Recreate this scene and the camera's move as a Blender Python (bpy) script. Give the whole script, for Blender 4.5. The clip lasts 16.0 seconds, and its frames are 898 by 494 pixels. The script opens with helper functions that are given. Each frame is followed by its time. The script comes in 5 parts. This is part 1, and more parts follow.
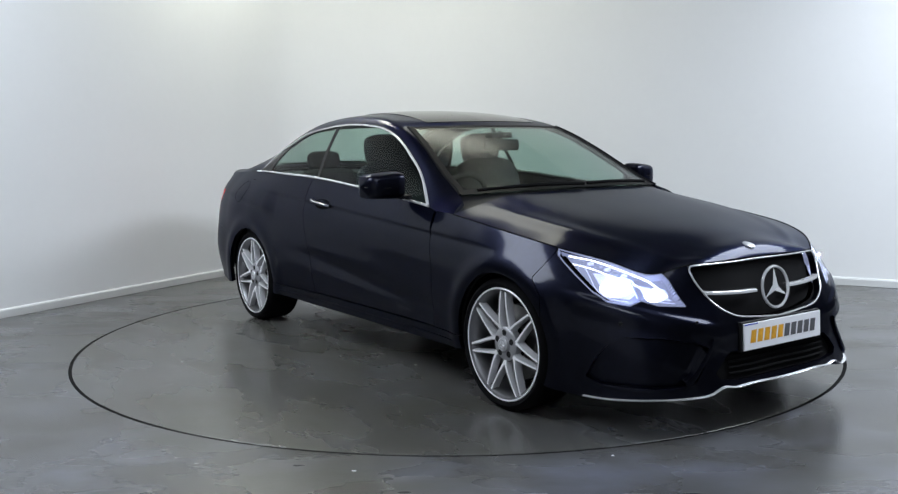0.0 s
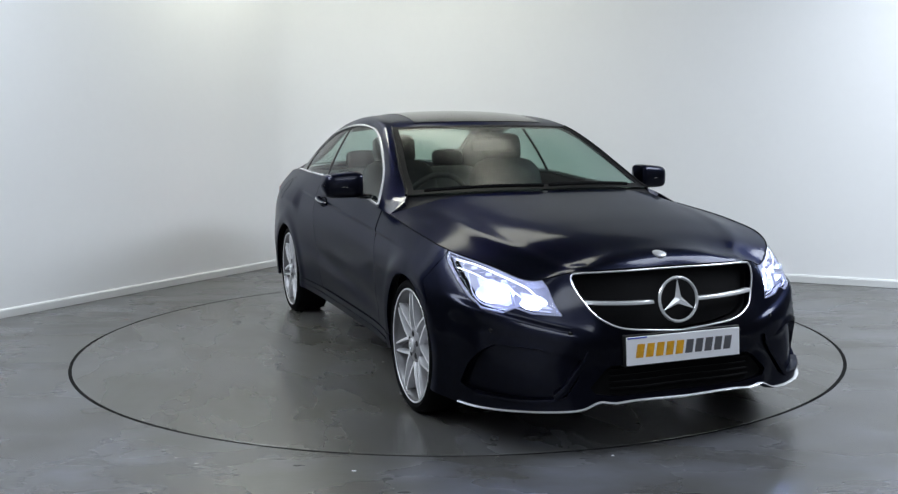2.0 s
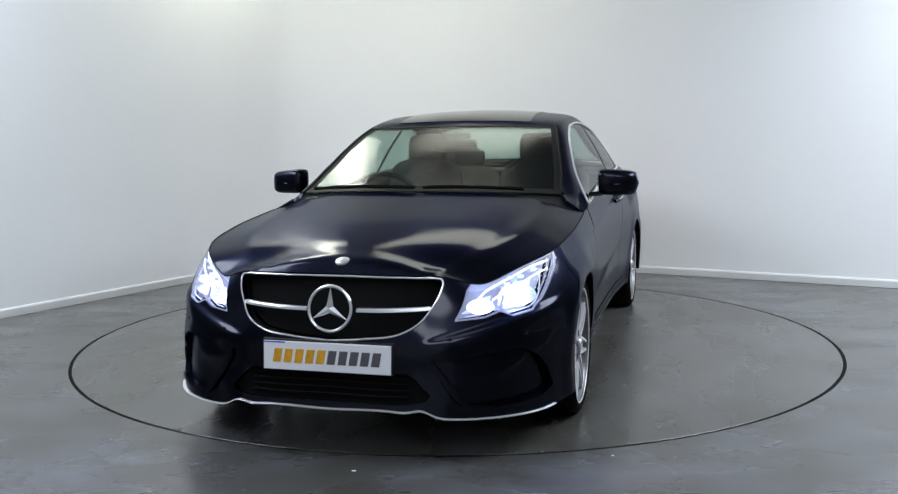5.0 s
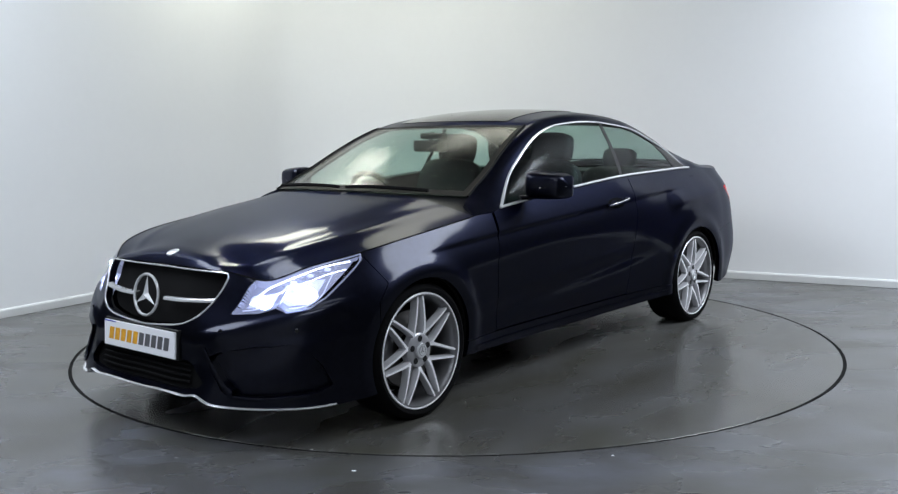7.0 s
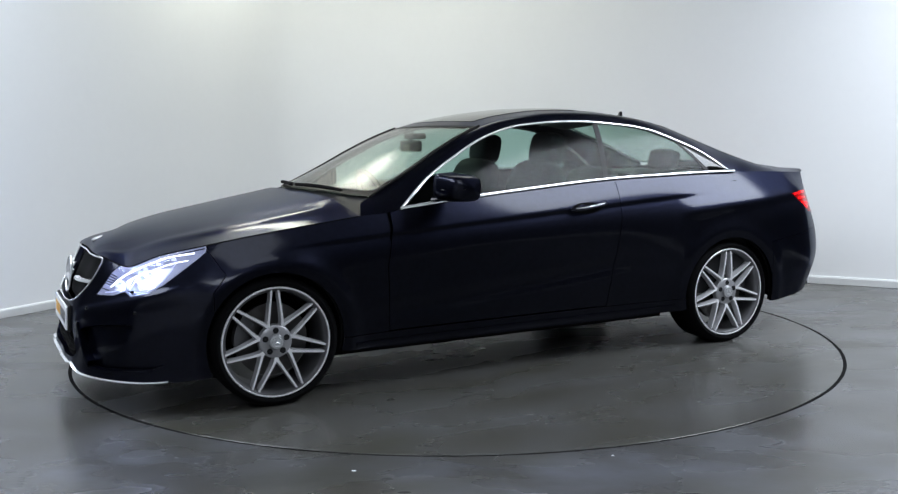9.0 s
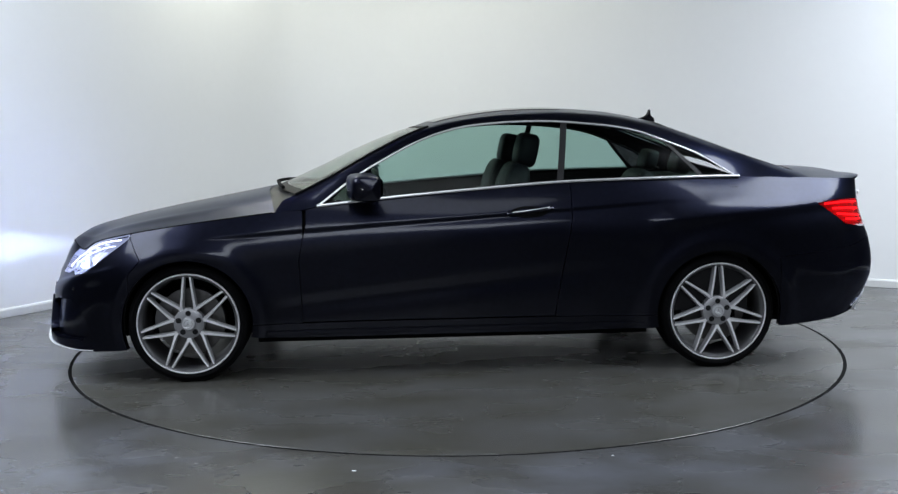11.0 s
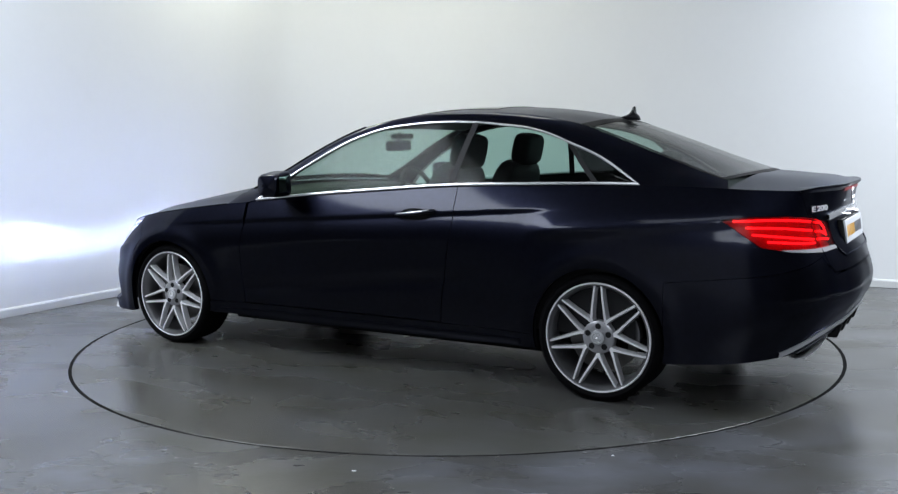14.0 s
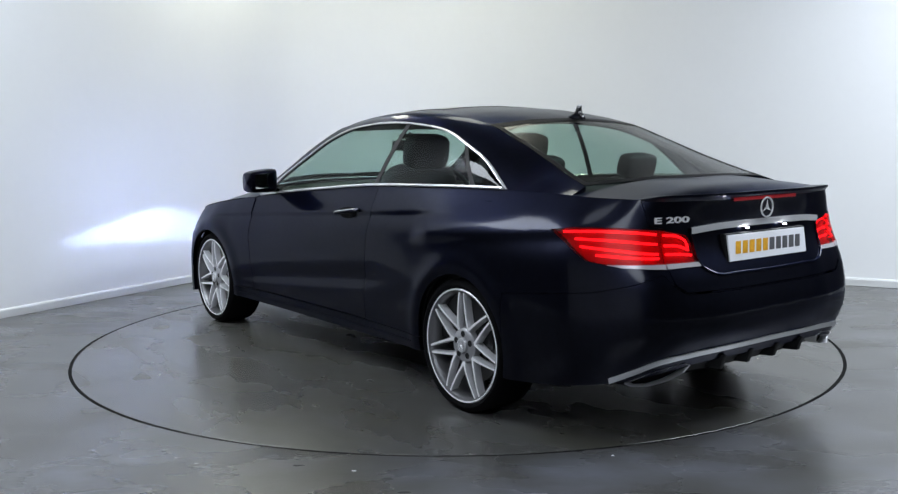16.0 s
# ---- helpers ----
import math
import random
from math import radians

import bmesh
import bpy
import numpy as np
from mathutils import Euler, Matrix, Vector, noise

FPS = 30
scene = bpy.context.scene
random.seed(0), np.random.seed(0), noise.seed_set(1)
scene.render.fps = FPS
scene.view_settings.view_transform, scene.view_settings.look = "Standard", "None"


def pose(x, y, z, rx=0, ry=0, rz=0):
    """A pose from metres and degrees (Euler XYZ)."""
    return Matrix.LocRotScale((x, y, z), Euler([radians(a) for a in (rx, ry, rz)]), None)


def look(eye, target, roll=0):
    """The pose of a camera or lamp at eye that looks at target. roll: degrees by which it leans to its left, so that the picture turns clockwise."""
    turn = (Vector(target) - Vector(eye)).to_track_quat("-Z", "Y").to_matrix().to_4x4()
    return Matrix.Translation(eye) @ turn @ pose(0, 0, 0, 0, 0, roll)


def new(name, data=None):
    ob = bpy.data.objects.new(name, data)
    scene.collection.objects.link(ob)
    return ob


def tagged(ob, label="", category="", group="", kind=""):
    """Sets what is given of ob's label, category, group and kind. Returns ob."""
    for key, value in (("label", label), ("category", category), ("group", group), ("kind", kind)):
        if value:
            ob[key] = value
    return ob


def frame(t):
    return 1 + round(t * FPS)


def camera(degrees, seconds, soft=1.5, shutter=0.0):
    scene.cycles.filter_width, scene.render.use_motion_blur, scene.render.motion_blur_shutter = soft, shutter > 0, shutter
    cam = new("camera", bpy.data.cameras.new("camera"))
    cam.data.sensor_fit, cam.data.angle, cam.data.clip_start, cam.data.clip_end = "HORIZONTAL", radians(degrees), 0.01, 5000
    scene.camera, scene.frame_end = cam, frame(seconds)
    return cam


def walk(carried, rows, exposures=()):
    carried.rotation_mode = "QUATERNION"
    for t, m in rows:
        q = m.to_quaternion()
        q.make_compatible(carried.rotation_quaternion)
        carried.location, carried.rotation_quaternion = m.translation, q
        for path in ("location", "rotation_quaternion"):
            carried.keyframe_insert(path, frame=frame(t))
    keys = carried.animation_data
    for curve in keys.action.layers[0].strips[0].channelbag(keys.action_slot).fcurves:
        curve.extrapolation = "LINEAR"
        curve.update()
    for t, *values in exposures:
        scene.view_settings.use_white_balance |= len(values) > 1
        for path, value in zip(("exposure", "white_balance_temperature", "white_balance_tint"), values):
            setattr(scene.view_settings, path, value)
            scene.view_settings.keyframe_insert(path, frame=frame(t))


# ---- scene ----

# The camera stands still on its tripod before the turntable.
cam = camera(50.7, 16.0, soft=1.35)
EYE = Vector((0.0, -5.819, 1.24))
VIEW = look(EYE, EYE + Vector((-0.00649, 0.99316, -0.11661)), -0.651)
walk(cam, [(0, VIEW), (16, VIEW)], [(0, 0.0, 6500, 10), (16, 0.0, 6500, 10)])

# ---------------------------------------------------------------- light
world = bpy.data.worlds.new("world")
scene.world = world
world.use_nodes = True
world.node_tree.nodes["Background"].inputs[0].default_value = (0.62, 0.72, 1.0, 1)
world.node_tree.nodes["Background"].inputs[1].default_value = 0.02


def ceiling_glow(x, y, z, sx, sy, watts, color, turn=0.0):
    """An unseen area light just under the ceiling; no panel or opening is modelled."""
    lamp = bpy.data.lights.new("unseen_area_light", "AREA")
    lamp.shape, lamp.size, lamp.size_y = "RECTANGLE", sx, sy
    lamp.energy, lamp.color = watts, color
    ob = new("unseen_area_light", lamp)
    ob.matrix_world = pose(x, y, z, 0, 0, turn)
    return ob


CEIL = 3.60
ROOM_TURN = -28.1      # degrees from the camera's right to the back wall's line
COOL = (0.81, 0.885, 0.98)
WARM = (0.985, 1.0, 0.86)
# all out of view; the last two are added to brighten wheels, chrome and front
AREA_LIGHTS = [(-1.85, 2.35, 0.5, 1.2, 36, WARM), (0.1, 1.95, 1.6, 1.2, 23, WARM), (-3.6, -1.8, 2.0, 4.0, 265, COOL), (4.5, -0.4, 2.4, 4.6, 500, COOL), (0.0, -3.6, 2.4, 1.2, 22, COOL), (0.3, -7.0, 3.4, 1.6, 130, COOL)]
for x, y, sx, sy, watts, color in AREA_LIGHTS:
    ceiling_glow(x, y, CEIL - 0.02, sx, sy, watts, color, ROOM_TURN)

# ---------------------------------------------------------------- materials
def material(name, color, rough=0.5, metal=0.0, coat=0.0, bump=0.0, bump_scale=60.0, vary=0.0, vary_scale=3.0, spec=0.5, coat_rough=0.03):
    """A procedural surface: base colour varied at two scales, with fine relief."""
    m = bpy.data.materials.new(name)
    m.use_nodes = True
    nt = m.node_tree
    b = nt.nodes["Principled BSDF"]
    b.inputs["Base Color"].default_value = (*color, 1)
    b.inputs["Roughness"].default_value = rough
    b.inputs["Metallic"].default_value = metal
    b.inputs["Coat Weight"].default_value = coat
    b.inputs["Coat Roughness"].default_value = coat_rough
    b.inputs["Specular IOR Level"].default_value = spec
    co = nt.nodes.new("ShaderNodeTexCoord")
    if vary:
        big = nt.nodes.new("ShaderNodeTexNoise")
        big.inputs["Scale"].default_value, big.inputs["Detail"].default_value = vary_scale, 6
        nt.links.new(co.outputs["Object"], big.inputs["Vector"])
        fine = nt.nodes.new("ShaderNodeTexNoise")
        fine.inputs["Scale"].default_value, fine.inputs["Detail"].default_value = vary_scale * 14, 3
        nt.links.new(co.outputs["Object"], fine.inputs["Vector"])
        add = nt.nodes.new("ShaderNodeMath")
        add.operation = "MULTIPLY_ADD"
        add.inputs[1].default_value = 0.4
        nt.links.new(fine.outputs["Fac"], add.inputs[0])
        nt.links.new(big.outputs["Fac"], add.inputs[2])
        ramp = nt.nodes.new("ShaderNodeMapRange")
        ramp.inputs["From Min"].default_value, ramp.inputs["From Max"].default_value = 0.45, 0.95
        ramp.inputs["To Min"].default_value, ramp.inputs["To Max"].default_value = 1 - vary, 1 + vary
        nt.links.new(add.outputs[0], ramp.inputs["Value"])
        mix = nt.nodes.new("ShaderNodeVectorMath")
        mix.operation = "SCALE"
        mix.inputs[0].default_value = color
        nt.links.new(ramp.outputs["Result"], mix.inputs["Scale"])
        nt.links.new(mix.outputs["Vector"], b.inputs["Base Color"])
    if bump:
        tex = nt.nodes.new("ShaderNodeTexNoise")
        tex.inputs["Scale"].default_value, tex.inputs["Detail"].default_value = bump_scale, 4
        nt.links.new(co.outputs["Object"], tex.inputs["Vector"])
        bp = nt.nodes.new("ShaderNodeBump")
        bp.inputs["Strength"].default_value, bp.inputs["Distance"].default_value = bump, 0.002
        nt.links.new(tex.outputs["Fac"], bp.inputs["Height"])
        nt.links.new(bp.outputs["Normal"], b.inputs["Normal"])
    return m


def glowing(name, color, strength, base=(0.8, 0.8, 0.8)):
    m = material(name, base, 0.3)
    b = m.node_tree.nodes["Principled BSDF"]
    b.inputs["Emission Color"].default_value = (*color, 1)
    b.inputs["Emission Strength"].default_value = strength
    return m


def clear(name, tint, gloss=0.08, rough=0.02, body=0.0, body_color=(0.02, 0.02, 0.02)):
    """Thin automotive glass: tinted see-through, with a mirror reflection that grows at grazing angles."""
    m = bpy.data.materials.new(name)
    m.use_nodes = True
    nt = m.node_tree
    nt.nodes.remove(nt.nodes["Principled BSDF"])
    out = nt.nodes["Material Output"]
    tr = nt.nodes.new("ShaderNodeBsdfTransparent")
    tr.inputs[0].default_value = (*tint, 1)
    base = tr
    if body:
        df = nt.nodes.new("ShaderNodeBsdfDiffuse")
        df.inputs[0].default_value = (*body_color, 1)
        mx = nt.nodes.new("ShaderNodeMixShader")
        mx.inputs[0].default_value = body
        nt.links.new(tr.outputs[0], mx.inputs[1])
        nt.links.new(df.outputs[0], mx.inputs[2])
        base = mx
    gl = nt.nodes.new("ShaderNodeBsdfGlossy")
    gl.inputs["Roughness"].default_value = rough
    fr = nt.nodes.new("ShaderNodeLayerWeight")
    fr.inputs["Blend"].default_value = 0.5
    pw = nt.nodes.new("ShaderNodeMath")
    pw.operation = "POWER"
    pw.inputs[1].default_value = 5.0
    nt.links.new(fr.outputs["Facing"], pw.inputs[0])
    sc = nt.nodes.new("ShaderNodeMath")
    sc.operation = "MULTIPLY_ADD"
    sc.use_clamp = True
    sc.inputs[1].default_value, sc.inputs[2].default_value = 0.9, gloss
    nt.links.new(pw.outputs[0], sc.inputs[0])
    mix = nt.nodes.new("ShaderNodeMixShader")
    nt.links.new(sc.outputs[0], mix.inputs[0])
    nt.links.new(base.outputs[0], mix.inputs[1])
    nt.links.new(gl.outputs[0], mix.inputs[2])
    nt.links.new(mix.outputs[0], out.inputs[0])
    return m


PAINT = material("navy_metallic_paint", (0.0088, 0.0098, 0.0190), 0.35, 1.0, 0.40, 0.02, 900, 0.15, 40, spec=0.3, coat_rough=0.11)
PAINT.node_tree.nodes["Principled BSDF"].inputs["Specular Tint"].default_value = (0.40, 0.43, 0.52, 1)
# for added walls out of view that keep the car's reflections dark
DARK_WALL = material("dark_grey_unseen_wall", (0.032, 0.032, 0.035), 0.8, vary=0.1, vary_scale=1.5)
GREY_WALL = material("light_grey_bounce_wall", (0.58, 0.58, 0.60), 0.8, vary=0.06, vary_scale=1.5)
WALL = material("white_wall_paint", (0.78, 0.79, 0.80), 0.75, 0, 0, 0.08, 300, 0.015, 1.2)
CEILING_PAINT = material("grey_ceiling_paint", (0.42, 0.42, 0.42), 0.9, vary=0.02)
SKIRT = material("white_skirting_gloss", (0.62, 0.63, 0.63), 0.4, vary=0.04, vary_scale=5)
BLACK = material("black_plastic", (0.010, 0.010, 0.011), 0.5, bump=0.1, bump_scale=500, spec=0.25)
GLOSS_BLACK = material("gloss_black", (0.006, 0.006, 0.008), 0.08)
FRIT = material("black_enamel", (0.005, 0.005, 0.006), 0.5, spec=0.08)
# near-black for liners, and to paint the shade in gaps and recesses
SHADOW_BLACK = material("matt_black_liner_shade", (0.0045, 0.0045, 0.005), 0.9, spec=0.1)
RUBBER = material("tyre_rubber", (0.0035, 0.0035, 0.004), 0.8, spec=0.06, bump=0.3, bump_scale=220, vary=0.2, vary_scale=12)
CHROME = material("polished_chrome", (0.90, 0.91, 0.93), 0.22, 0.62)
SATIN = material("satin_aluminium", (0.66, 0.67, 0.69), 0.34, 0.7, bump=0.05, bump_scale=400)
ALLOY = material("silver_alloy_lacquer", (0.92, 0.92, 0.94), 0.30, 0.32, 0.35, vary=0.06, vary_scale=20)
HUB_GREY = material("grey_hub_lacquer", (0.34, 0.34, 0.355), 0.34, 0.45, 0.2, vary=0.06, vary_scale=20)
ALLOY_GREY = material("grey_alloy_lacquer", (0.56, 0.56, 0.58), 0.34, 0.45, 0.2, vary=0.06, vary_scale=20)
PLATE_GLOW = glowing("plate_lamp_glow", (0.9, 0.94, 1.0), 60)
# barrel's silver darkened in its colour for the shade behind the spokes
ALLOY_DARK = material("shaded_alloy_barrel", (0.17, 0.17, 0.176), 0.36, 0.75)
STEEL = material("brake_disc_steel", (0.16, 0.155, 0.15), 0.35, 1.0)
GLASS = clear("green_tinted_glass", (0.60, 0.74, 0.70), 0.012, 0.14)
SCREEN = clear("windscreen_glass", (0.60, 0.72, 0.66), 0.022, 0.20)
DARK_GLASS = clear("black_roof_glass", (0.05, 0.05, 0.055), 0.05)
LEATHER = material("black_leather", (0.008, 0.008, 0.011), 0.55, bump=0.2, bump_scale=180, spec=0.25)
HEADLINER = material("grey_headliner_cloth", (0.25, 0.25, 0.24), 0.95)
PLATE_WHITE = material("white_plate_acrylic", (0.88, 0.89, 0.93), 0.25)
PLATE_BLUE = material("blue_plate_band", (0.03, 0.06, 0.45), 0.3)
ORANGE = material("amber_print", (0.72, 0.36, 0.02), 0.35, vary=0.25, vary_scale=30)
GREY_PRINT = material("grey_print", (0.10, 0.10, 0.11), 0.35)
RED_LENS = clear("red_lens", (0.80, 0.03, 0.04), 0.015, 0.25, 0.10, (0.30, 0.005, 0.010))
RED_GLOW = glowing("tail_lamp_glow", (1.0, 0.14, 0.18), 3.2, (0.5, 0.02, 0.02))
RED_DIM = glowing("tail_lamp_reflector", (1.0, 0.02, 0.04), 0.05, (0.35, 0.01, 0.015))
WHITE_LENS = material("clear_ribbed_lens", (0.50, 0.48, 0.50), 0.2, 0.2)
LAMP_GLASS = clear("headlamp_lens", (0.95, 0.96, 1.0), 0.008)
LAMP_GLOW = glowing("headlamp_reflector_glow", (0.58, 0.69, 1.0), 60)
LAMP_SOFT = glowing("headlamp_cell_glow", (0.60, 0.66, 1.0), 1.0, (0.30, 0.32, 0.40))
BEAM = glowing("headlamp_beam_source", (0.45, 0.58, 1.0), 520000)
# added emitter, no real lamp: spreads a blue halo round the beam
HALO_FILL = glowing("headlamp_halo_emitter", (0.36, 0.50, 1.0), 45000)
LED_GLOW = glowing("daylight_led_strip", (0.80, 0.87, 1.0), 2.6)
# weak glow of its own stands in for light bounced inside the lamp
LAMP_BOUNCE = glowing("headlamp_bounce_glow", (0.58, 0.66, 1.0), 0.30, (0.20, 0.21, 0.27))
LAMP_SILVER = material("silvered_reflector", (0.75, 0.77, 0.82), 0.3, 0.5)
MIRROR = material("mirror_glass", (0.9, 0.9, 0.9), 0.01, 1.0)


def floor_material(name, seed, low, middle, high):
    """Grey sealed concrete with scuffs, stains and a low uneven sheen."""
    m = bpy.data.materials.new(name)
    m.use_nodes = True
    nt = m.node_tree
    b = nt.nodes["Principled BSDF"]
    co = nt.nodes.new("ShaderNodeTexCoord")
    mp = nt.nodes.new("ShaderNodeMapping")
    mp.inputs["Location"].default_value = (seed, seed * 0.7, 0)
    nt.links.new(co.outputs["Object"], mp.inputs["Vector"])

    def noise_tex(scale, detail, dist=0.0, stretch=None):
        t = nt.nodes.new("ShaderNodeTexNoise")
        t.inputs["Scale"].default_value, t.inputs["Detail"].default_value = scale, detail
        t.inputs["Distortion"].default_value = dist
        src = mp
        if stretch:
            src = nt.nodes.new("ShaderNodeMapping")
            src.inputs["Scale"].default_value = stretch
            src.inputs["Rotation"].default_value = (0, 0, 0.5)
            nt.links.new(mp.outputs[0], src.inputs["Vector"])
        nt.links.new(src.outputs[0], t.inputs["Vector"])
        return t

    big, mid, fine = noise_tex(0.9, 5, 0.2), noise_tex(2.6, 6, 0.15, (1, 1.5, 1)), noise_tex(60, 4)
    sheen = noise_tex(1.7, 4, 0.15, (0.8, 1.6, 1))
    ramp = nt.nodes.new("ShaderNodeValToRGB")
    ramp.color_ramp.elements[0].position, ramp.color_ramp.elements[0].color = 0.33, low + (1,)
    ramp.color_ramp.elements[1].position, ramp.color_ramp.elements[1].color = 0.70, high + (1,)
    centre = ramp.color_ramp.elements.new(0.5)
    centre.color = middle + (1,)
    sm = nt.nodes.new("ShaderNodeMath")
    sm.operation = "MULTIPLY_ADD"
    sm.inputs[1].default_value = 0.5
    nt.links.new(mid.outputs["Fac"], sm.inputs[0])
    half = nt.nodes.new("ShaderNodeMath")
    half.operation = "MULTIPLY"
    half.inputs[1].default_value = 0.5
    nt.links.new(big.outputs["Fac"], half.inputs[0])
    nt.links.new(half.outputs[0], sm.inputs[2])
    nt.links.new(sm.outputs[0], ramp.inputs["Fac"])
    nt.links.new(ramp.outputs["Color"], b.inputs["Base Color"])
    rr = nt.nodes.new("ShaderNodeMapRange")
    rr.inputs["From Min"].default_value, rr.inputs["From Max"].default_value = 0.35, 0.65
    rr.inputs["To Min"].default_value, rr.inputs["To Max"].default_value = 0.22, 0.32
    nt.links.new(sheen.outputs["Fac"], rr.inputs["Value"])
    nt.links.new(rr.outputs["Result"], b.inputs["Roughness"])
    b.inputs["Specular IOR Level"].default_value = 0.75
    bp = nt.nodes.new("ShaderNodeBump")
    bp.inputs["Strength"].default_value, bp.inputs["Distance"].default_value = 0.12, 0.002
    nt.links.new(fine.outputs["Fac"], bp.inputs["Height"])
    nt.links.new(bp.outputs["Normal"], b.inputs["Normal"])
    return m


FLOOR = floor_material("sealed_grey_concrete", 3.0, (0.038, 0.036, 0.026), (0.067, 0.067, 0.066), (0.113, 0.118, 0.136))
DISC = floor_material("sealed_grey_turntable", 11.0, (0.048, 0.046, 0.034), (0.070, 0.069, 0.063), (0.095, 0.097, 0.100))

# ---------------------------------------------------------------- building helpers
def mesh_from(name, bm, material_, smooth=True):
    me = bpy.data.meshes.new(name)
    bm.normal_update()
    bm.to_mesh(me)
    bm.free()
    if smooth:
        me.polygons.foreach_set("use_smooth", [True] * len(me.polygons))
        me.update()
    me.materials.append(material_)
    return me


def part(name, bm, material_, parent=None, label="", smooth=True, at=None, angle=40):
    """Links a bmesh as one mesh object under a thing or a part."""
    me = mesh_from(name, bm, material_, smooth)
    if smooth:
        me.set_sharp_from_angle(angle=radians(angle))
    ob = new(name, me)
    if parent is not None:
        ob.parent = parent
    if at is not None:
        ob.matrix_basis = at if isinstance(at, Matrix) else Matrix.Translation(at)
    if label:
        tagged(ob, label)
    return ob


def box(bm, x0, x1, y0, y1, z0, z1, bevel=0.0, m=None):
    v = [bm.verts.new((x, y, z)) for x in (x0, x1) for y in (y0, y1) for z in (z0, z1)]
    f = [bm.faces.new([v[i] for i in q]) for q in ((0, 1, 3, 2), (4, 6, 7, 5), (0, 4, 5, 1), (2, 3, 7, 6), (0, 2, 6, 4), (1, 5, 7, 3))]
    if bevel:
        edges = list({e for q in f for e in q.edges})
        r = bmesh.ops.bevel(bm, geom=edges, offset=bevel, segments=3, profile=0.5, affect="EDGES")
        v = list({w for q in r["faces"] for w in q.verts} | {w for w in v if w.is_valid})
    if m is not None:
        bmesh.ops.transform(bm, matrix=m, verts=v)
    return v


def catmull(points, n):
    """n points, evenly spaced along a smooth curve through the given ones."""
    p = np.asarray(points, float)
    d = np.r_[0, np.cumsum(np.maximum(np.linalg.norm(np.diff(p[:, :3] if p.shape[1] > 2 else p, axis=0), axis=1), 1e-6))]
    out = at_knots(d, p, np.linspace(0, d[-1], max(n * 4, 200)))
    e = np.r_[0, np.cumsum(np.linalg.norm(np.diff(out[:, :3], axis=0), axis=1))]
    u = np.linspace(0, e[-1], n)
    return np.stack([np.interp(u, e, out[:, k]) for k in range(p.shape[1])], 1)


def at_knots(d, p, u):
    """Cubic Hermite values at u, with limited slopes so that nothing overshoots much."""
    d, p, u = np.asarray(d, float), np.asarray(p, float), np.asarray(u, float)
    if p.ndim == 1:
        return at_knots(d, p[:, None], u)[..., 0]
    h = np.diff(d)
    s = np.diff(p, axis=0) / h[:, None]
    m = np.empty_like(p)
    m[0], m[-1] = s[0], s[-1]
    if len(d) > 2:
        m[1:-1] = (s[:-1] * h[1:, None] + s[1:] * h[:-1, None]) / (h[1:] + h[:-1])[:, None]
    shape = u.shape
    u = u.ravel()
    i = np.clip(np.searchsorted(d, u, side="right") - 1, 0, len(d) - 2)
    t = ((u - d[i]) / h[i])[:, None]
    hh = h[i][:, None]
    r = ((2 * t**3 - 3 * t**2 + 1) * p[i] + (t**3 - 2 * t**2 + t) * hh * m[i] + (-2 * t**3 + 3 * t**2) * p[i + 1] + (t**3 - t**2) * hh * m[i + 1])
    return r.reshape(*shape, p.shape[1])


def grid_faces(bm, g):
    """Quads over an (n, m, 3) array of points."""
    n, m = g.shape[:2]
    v = [[bm.verts.new(g[i, j]) for j in range(m)] for i in range(n)]
    for i in range(n - 1):
        for j in range(m - 1):
            bm.faces.new((v[i][j], v[i + 1][j], v[i + 1][j + 1], v[i][j + 1]))
    return v


def tube(bm, pts, r, sides=8, flat=1.0, up=None, closed=False):
    """A rod along points; flat squeezes its section along the up direction."""
    p = [Vector(q) for q in pts]
    n = len(p)
    rings = []
    for i in range(n):
        a, b = p[(i - 1) % n if closed else max(i - 1, 0)], p[(i + 1) % n if closed else min(i + 1, n - 1)]
        t = (b - a).normalized()
        u = Vector(up) if up is not None else (Vector((0, 0, 1)) if abs(t.z) < 0.9 else Vector((1, 0, 0)))
        s = t.cross(u).normalized()
        w = s.cross(t).normalized()
        rings.append([bm.verts.new(p[i] + r * (math.cos(k * math.tau / sides) * s + flat * math.sin(k * math.tau / sides) * w)) for k in range(sides)])
    for i in range(n if closed else n - 1):
        a, b = rings[i], rings[(i + 1) % n]
        for k in range(sides):
            bm.faces.new((a[k], a[(k + 1) % sides], b[(k + 1) % sides], b[k]))
    if not closed:
        bm.faces.new(rings[0][::-1])
        bm.faces.new(rings[-1])


def lathe(bm, profile, segs=64, axis="y"):
    """Turns (radius, offset) pairs about an axis through the origin."""
    rings = []
    for r, o in profile:
        ring = []
        for k in range(segs):
            a = k * math.tau / segs
            q = (r * math.cos(a), o, r * math.sin(a)) if axis == "y" else (r * math.cos(a), r * math.sin(a), o)
            ring.append(bm.verts.new(q))
        rings.append(ring)
    for a, b in zip(rings, rings[1:]):
        for k in range(segs):
            bm.faces.new((a[k], a[(k + 1) % segs], b[(k + 1) % segs], b[k]))
    return rings


